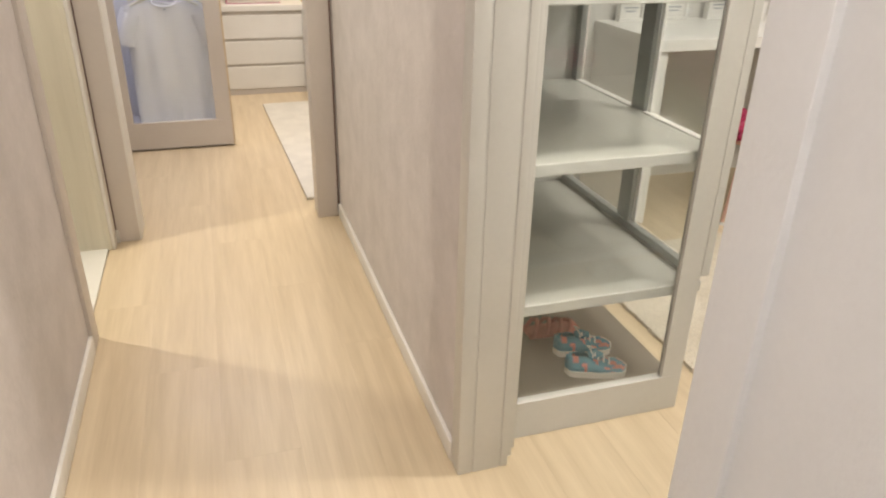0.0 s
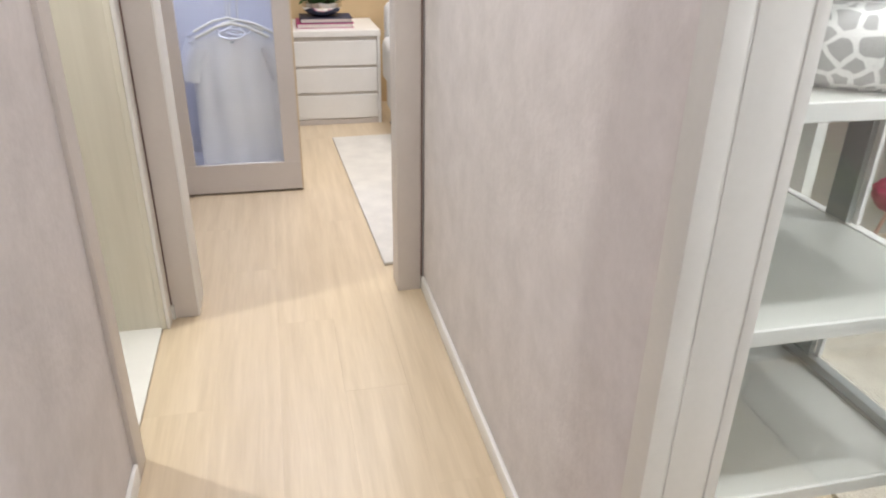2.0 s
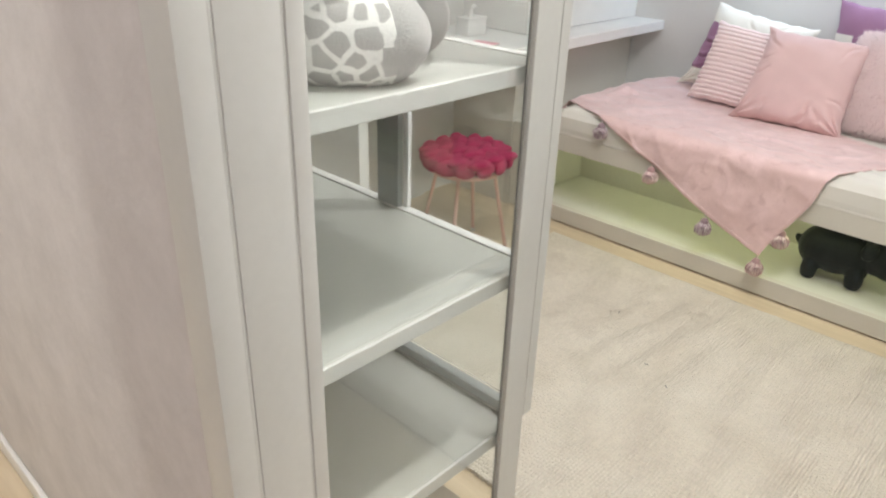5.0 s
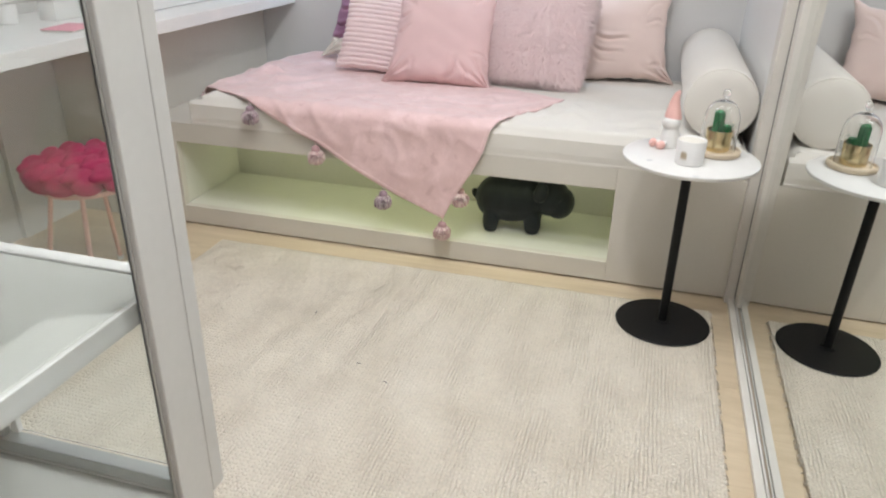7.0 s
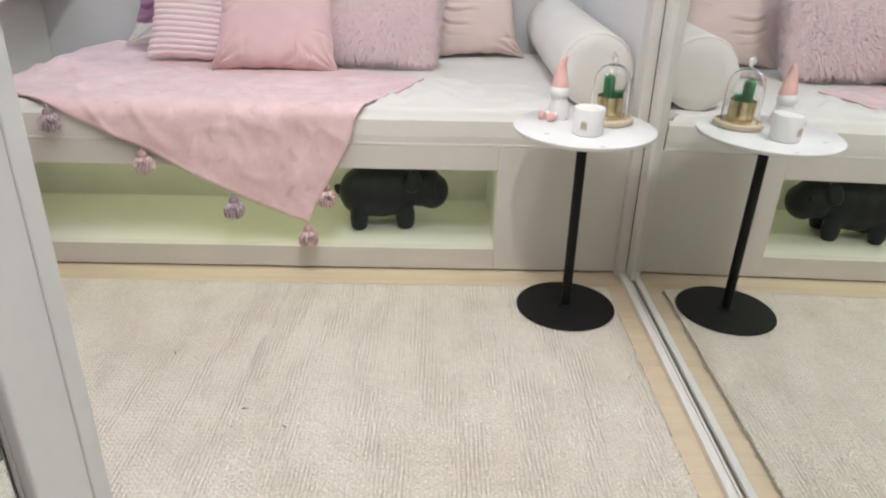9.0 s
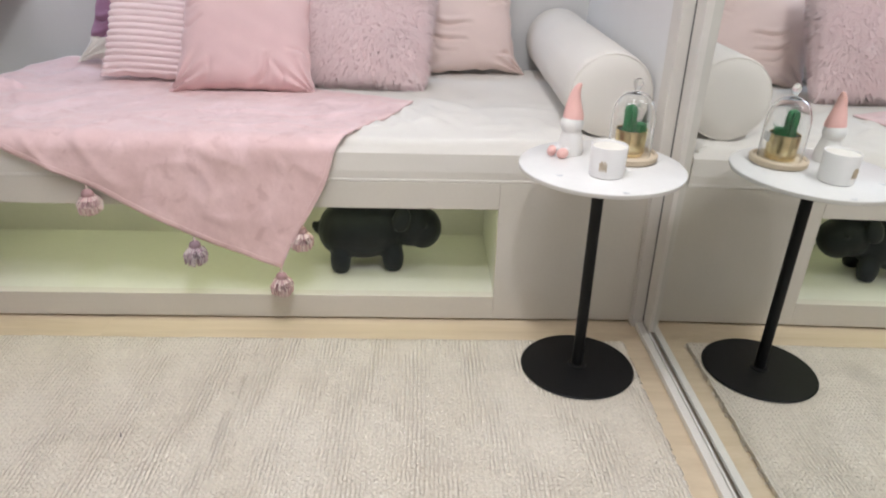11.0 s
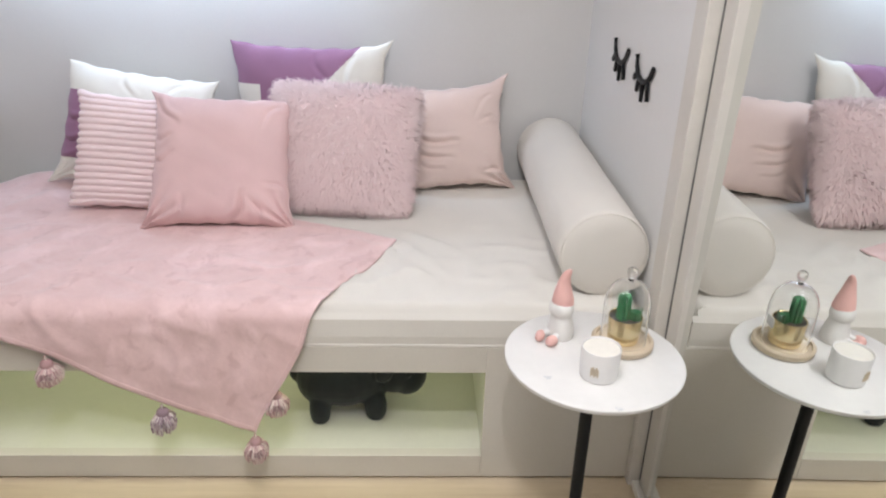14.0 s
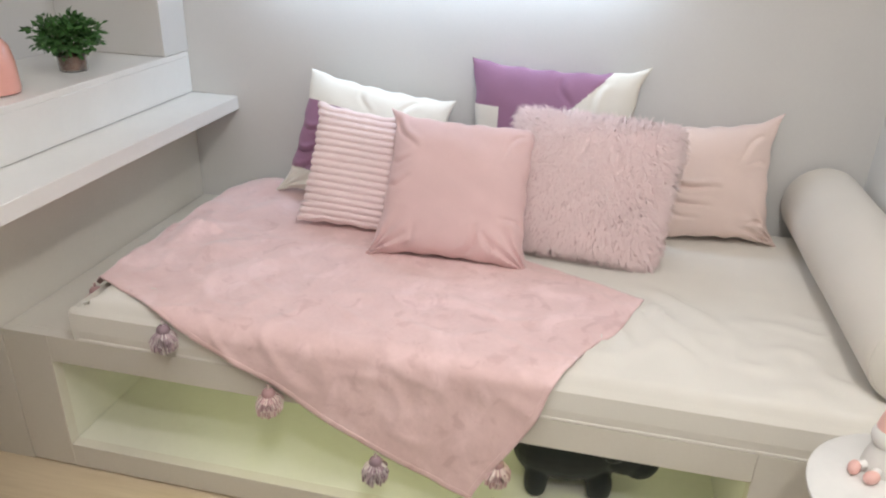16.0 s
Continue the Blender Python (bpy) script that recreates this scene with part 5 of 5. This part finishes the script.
part("body", box(-0.058, 0.058, -0.035, 0.035, 0, 0.062, 0.003), M_WHITE, tb)
part("lid", box(-0.061, 0.061, -0.038, 0.038, 0.0625, 0.075, 0.003), M_WHITE, tb)
bm = bmesh.new()
tube([(-0.008, 0, 0.075), (-0.006, 0, 0.098), (0.0, 0, 0.112), (0.014, 0, 0.118), (0.024, 0, 0.113)], [0.011, 0.009, 0.008, 0.008, 0.005], 10, bm)
part("handle", bm, M_CERAMIC, tb)
pc = thing("pen_cup", (2.42, 2.715, DZ), "white cup with dark pens", "pen cup")
part("cup", lathe([(0, 0), (0.03, 0), (0.032, 0.002), (0.034, 0.085), (0.032, 0.085), (0.030, 0.006), (0, 0.006)], 28), M_CERAMIC, pc)
for k, (a, h) in enumerate(((0.3, 0.155), (1.7, 0.14), (3.0, 0.15), (4.6, 0.135))):
    part("pen", tube([(0.008 * math.cos(a), 0.008 * math.sin(a), 0.008), (0.034 * math.cos(a), 0.034 * math.sin(a), h)], 0.0035, 7), M_BLACK if k % 2 else M_CARD, pc)
nb = thing("notebook", (2.40, 2.45, DZ), "thin pink notebook lying on the desk", "notebook")
nb.rotation_euler.z = radians(8)
part("cover", box(-0.075, 0.075, -0.055, 0.055, 0.006, 0.008, 0.0005), M_SPOTLESS, nb)
part("page_block", box(-0.073, 0.073, -0.053, 0.053, 0.0005, 0.006), M_PAGES, nb)

jar = thing("jar", (2.975, 2.60, 0.9255), "glossy coral pink glass jar with rounded shoulder", "jar")
part("body", lathe([(0, 0), (0.055, 0), (0.064, 0.004), (0.066, 0.015), (0.063, 0.08), (0.056, 0.115), (0.043, 0.133), (0.030, 0.140), (0.029, 0.150), (0.026, 0.150), (0.026, 0.141), (0, 0.139)], 44), M_JAR, jar)

NXp, NYp = 3.275, 2.60
pl = thing("potted_plant", (NXp, NYp, 0.9255), "small bushy green plant in a glass pot", "potted plant")
gpz = part("glass_pot", lathe([(0, 0), (0.033, 0), (0.038, 0.004), (0.041, 0.05), (0.0395, 0.05), (0.036, 0.006), (0, 0.005)], 32), M_DOME, pl, "clear glass pot")
gpz.visible_shadow = False
part("root_ball", lathe([(0, 0.007), (0.033, 0.007), (0.036, 0.02), (0.0375, 0.044), (0.03, 0.05), (0, 0.052)], 24), M_BARK, pl, "brown root ball")


def foliage(count, centre, spread, size, seed):
    rng = random.Random(seed)
    bm = bmesh.new()
    for _ in range(count):
        d = Vector((rng.gauss(0, 1), rng.gauss(0, 1), rng.gauss(0.15, 0.8))).normalized() * (rng.random() ** 0.45)
        lump = 0.8 + 0.45 * noise.noise(d * 2.3 + Vector((seed, 0, 0)))
        p = Vector(centre) + Vector((d.x * spread[0], d.y * spread[1], d.z * spread[2])) * lump
        L, w = size * rng.uniform(0.6, 1.25), size * rng.uniform(0.22, 0.42)
        out = (d + Vector((rng.uniform(-0.7, 0.7), rng.uniform(-0.7, 0.7), rng.uniform(-0.4, 0.6)))).normalized()
        side = out.cross(Vector((rng.uniform(-1, 1), rng.uniform(-1, 1), 1))).normalized()
        up = side.cross(out) * L * 0.12
        vs = [bm.verts.new(q) for q in (p, p + out * L * 0.5 + side * w, p + out * L - up, p + out * L * 0.5 - side * w, p + out * L * 0.5 + up)]
        bm.faces.new((vs[0], vs[1], vs[4]))
        bm.faces.new((vs[1], vs[2], vs[4]))
        bm.faces.new((vs[2], vs[3], vs[4]))
        bm.faces.new((vs[3], vs[0], vs[4]))
    return bm


bm = bmesh.new()
for k in range(9):
    a = k * 2.4
    tube([(0.01 * math.cos(a), 0.01 * math.sin(a), 0.045), (0.03 * math.cos(a), 0.03 * math.sin(a), 0.08), (0.055 * math.cos(a), 0.055 * math.sin(a), 0.105)], [0.0018, 0.0014, 0.0008], 5, bm)
part("stem", bm, M_BARK, pl)
lf = part("crown", foliage(1200, (0, 0, 0.100), (0.118, 0.10, 0.062), 0.021, 3), M_LEAF, pl, "dense small green leaves", smooth=False)

# ---------------------------------------------------------------- bedroom beyond the corridor
wd = thing("wardrobe", (-0.55, 3.885, 0), "greige wardrobe with glass door and lit white shirts inside", "wardrobe")


def wpart(name, r, mat, bev=0.002, label="", parent=wd):
    x0, x1, y0, y1, z0, z1 = r
    return part(name, box(x0 + 0.55, x1 + 0.55, y0 - 3.885, y1 - 3.885, z0, z1, bev), mat, parent, label, smooth=False)


wpart("door_rail", (-0.60, 0.042, 3.885, 3.91, 0.012, 0.157), M_GREIGE)
wpart("door_stile", (-0.040, 0.042, 3.885, 3.91, 0.157, 2.3), M_GREIGE)
wpart("door_stile", (-0.60, -0.462, 3.885, 3.91, 0.157, 2.3), M_GREIGE)
wp = wpart("door_glass", (-0.462, -0.040, 3.894, 3.899, 0.157, 2.3), M_GLASS, 0)
wp.visible_shadow = False
wpart("door_edge", (0.042, 0.050, 3.884, 3.911, 0.012, 2.3), M_FLOOR, 0.001, "pale wood edge strip")
wpart("side", (0.020, 0.042, 3.912, 4.45, 0.0, 2.32), M_WHITE)
wpart("back", (-1.2, 0.02, 4.43, 4.45, 0.0, 2.32), M_WARD)
wpart("floor_board", (-1.2, 0.02, 3.915, 4.43, 0.0, 0.06), M_WARD)
wpart("side", (-1.22, -1.2, 3.912, 4.45, 0.0, 2.32), M_WHITE)
wpart("top", (-1.22, 0.042, 3.912, 4.45, 2.32, 2.34), M_WHITE)
wpart("door_panel", (-1.2, -0.602, 3.887, 3.91, 0.012, 2.3), M_GREIGE)
part("rod", tube([(-1.19 + 0.55, 0.20, 0.93), (0.02 + 0.55, 0.20, 0.93)], 0.009, 12), M_ALULIGHT, wd, "metal clothes rod")


def shirt(x, y, seed):
    t = thing("shirt", (x, y, 0.0), "white short-sleeved shirt on a hanger in the wardrobe", "shirt", "hanging shirts")
    bm = bmesh.new()
    nx, nz = 28, 30
    for side in (-1, 1):
        g = []
        for j in range(nz + 1):
            k = j / nz
            z = 0.11 + 0.65 * k
            half = 0.195 + 0.01 * (1 - k) if k < 0.80 else 0.195
            row = []
            for i in range(nx + 1):
                u = 2 * i / nx - 1
                xx = half * u
                zz = z - (0.045 * abs(u) * max(0, (k - 0.8) / 0.2)) - (0.035 * max(0, 1 - abs(u) / 0.3) * (k > 0.96))
                fold = 0.012 * math.sin(u * 9 + seed + 1.5 * noise.noise(Vector((u * 2, k * 1.5, seed)))) * (1 - 0.6 * k)
                dep = 0.022 * math.sqrt(max(0, 1 - u * u)) + 0.004
                row.append(bm.verts.new((xx, side * dep + fold, zz)))
            g.append(row)
        for j in range(nz):
            for i in range(nx):
                bm.faces.new((g[j][i], g[j][i + 1], g[j + 1][i + 1], g[j + 1][i]))
    part("body", bm, M_SHIRT, t)
    for sg in (-1, 1):
        part("sleeve", tube([(sg * 0.165, 0, 0.70), (sg * 0.195, 0, 0.62), (sg * 0.215, 0.004, 0.54)], [0.045, 0.048, 0.05], 16, cap=False), M_SHIRT, t)
    ring = [(0.06 * math.cos(a / 20 * math.tau), 0.03 * math.sin(a / 20 * math.tau) - 0.004, 0.752 - 0.018 * math.sin(a / 20 * math.tau + math.pi) * 1) for a in range(21)]
    part("collar", tube(ring, 0.006, 8), M_SHIRT, t)
    part("neck_label", box(-0.008, 0.008, -0.034, -0.0325, 0.715, 0.722), M_CARD, t)
    hg = bmesh.new()
    tube([(-0.17, 0, 0.735), (-0.07, 0, 0.785), (0, 0, 0.80), (0.07, 0, 0.785), (0.17, 0, 0.735)], 0.007, 8, hg)
    tube([(0, 0, 0.80), (0, 0, 0.875), (0.012, 0, 0.915), (0.0, 0, 0.945), (-0.016, 0, 0.936)], 0.0022, 6, hg)
    part("hanger", hg, M_PALEWOOD, t, "pale wooden hanger")
    return t


shirt(-0.235, 4.07, 0.4)
shirt(-0.205, 4.17, 2.1)
shirt(-0.26, 4.26, 4.0)

dr = thing("dresser", (0.17, 5.06, 0), "white three-drawer dresser against the tan wall", "dresser")


def rpart(name, r, mat, bev=0.002, label="", parent=dr):
    x0, x1, y0, y1, z0, z1 = r
    return part(name, box(x0 - 0.17, x1 - 0.17, y0 - 5.06, y1 - 5.06, z0, z1, bev), mat, parent, label, smooth=False)


rpart("side_panel", (0.603, 0.622, 5.06, 5.60, 0.0, 0.565), M_WHITE)
rpart("side_panel", (-0.272, -0.253, 5.06, 5.60, 0.0, 0.565), M_WHITE)
rpart("top", (-0.275, 0.625, 5.055, 5.60, 0.566, 0.602), M_WHITE)
rpart("carcass", (-0.252, 0.602, 5.074, 5.60, 0.0, 0.565), material("drawer_gap_grey", (0.60, 0.56, 0.52), 0.6))
rpart("plinth", (-0.252, 0.602, 5.068, 5.09, 0.0, 0.035), M_GREIGE)
for z0 in (0.04, 0.212, 0.384):
    rpart("drawer_front", (-0.250, 0.600, 5.062, 5.085, z0, z0 + 0.154), M_WHITE, 0.004)
bk = thing("book", (0.29, 5.30, 0.6025), "magenta hardback book on the dresser", "book", "books on the dresser")
bk2 = thing("book", (0.30, 5.31, 0.6325), "navy hardback book under the silver bowl", "book", "books on the dresser")
for t, c, w, d, z in ((bk, M_BOOKPINK, 0.36, 0.27, 0.029), (bk2, M_NAVY, 0.33, 0.25, 0.027)):
    part("cover", boxes([(-w / 2, w / 2, -d / 2, d / 2, 0, 0.003), (-w / 2, w / 2, -d / 2, d / 2, z - 0.003, z), (-w / 2, -w / 2 + 0.003, -d / 2, d / 2, 0.003, z - 0.003)]), c, t, smooth=False)
    part("page_block", box(-w / 2 + 0.0035, w / 2 - 0.006, -d / 2 + 0.005, d / 2 - 0.005, 0.0032, z - 0.0032), M_PAGES, t, smooth=False)
bw = thing("planter_bowl", (0.28, 5.31, 0.660), "hammered silver bowl with a bushy green plant", "potted plant")
bm = lathe([(0, 0), (0.05, 0), (0.075, 0.008), (0.115, 0.035), (0.130, 0.065), (0.125, 0.09), (0.118, 0.09), (0.105, 0.05), (0, 0.045)], 40)
for v in bm.verts:
    v.co.z += 0.008 * noise.noise(Vector((v.co.x * 20, v.co.y * 20, 0))) * (v.co.z > 0.06)
part("bowl", bm, M_SILVER, bw)
part("crown", foliage(1100, (0, 0, 0.15), (0.17, 0.15, 0.085), 0.035, 9), M_LEAF, bw, "bushy green leaves", smooth=False)

ac = thing("armchair", (0.98, 4.75, 0), "light grey upholstered armchair beside the dresser", "armchair")
part("base", box(-0.33, 0.33, -0.33, 0.30, 0.10, 0.34, 0.05, 4), M_CUSHGREY, ac)
part("seat", box(-0.25, 0.30, -0.34, 0.22, 0.34, 0.45, 0.045, 4), M_CUSHGREY, ac)
part("backrest", box(-0.33, 0.33, 0.22, 0.38, 0.34, 0.78, 0.06, 4), M_CUSHGREY, ac)
part("armrest", box(-0.36, -0.24, -0.33, 0.26, 0.30, 0.58, 0.05, 4), M_CUSHGREY, ac)
part("armrest", box(0.26, 0.36, -0.33, 0.26, 0.30, 0.58, 0.05, 4), M_CUSHGREY, ac)
for x in (-0.28, 0.28):
    for y in (-0.27, 0.26):
        part("leg", tube([(x, y, 0.10), (x * 1.05, y * 1.05, 0.0)], [0.02, 0.013], 10), M_BLACK, ac)

# ---------------------------------------------------------------- floor planks
PW, PL = 0.192, 1.30
plank = bpy.data.meshes.new("plank")
bm = box(-PW / 2 + 0.0001, PW / 2 - 0.0001, -PL / 2 + 0.0001, PL / 2 - 0.0001, -0.0058, 0.0, 0.0002, 1)
bm.to_mesh(plank)
bm.free()
plank.materials.append(M_FLOOR)
for i in range(17):
    for j in range(7):
        x, y = -0.49 + PW * (i + 0.5), -1.75 + PL * (j + 0.5) - (0.43 * i) % PL
        lo = max(y - PL / 2, -1.6 if x < 0.6 else 0.235)
        hi = min(y + PL / 2, 5.62 if x < 2.3 else 2.86)
        if hi - lo > 0.05 and x < 2.78:
            ob = new("plank", plank)
            ob.location = (x, (lo + hi) / 2, 0)
            ob.scale = (1, (hi - lo) / PL, 1)
            ob.parent = floor
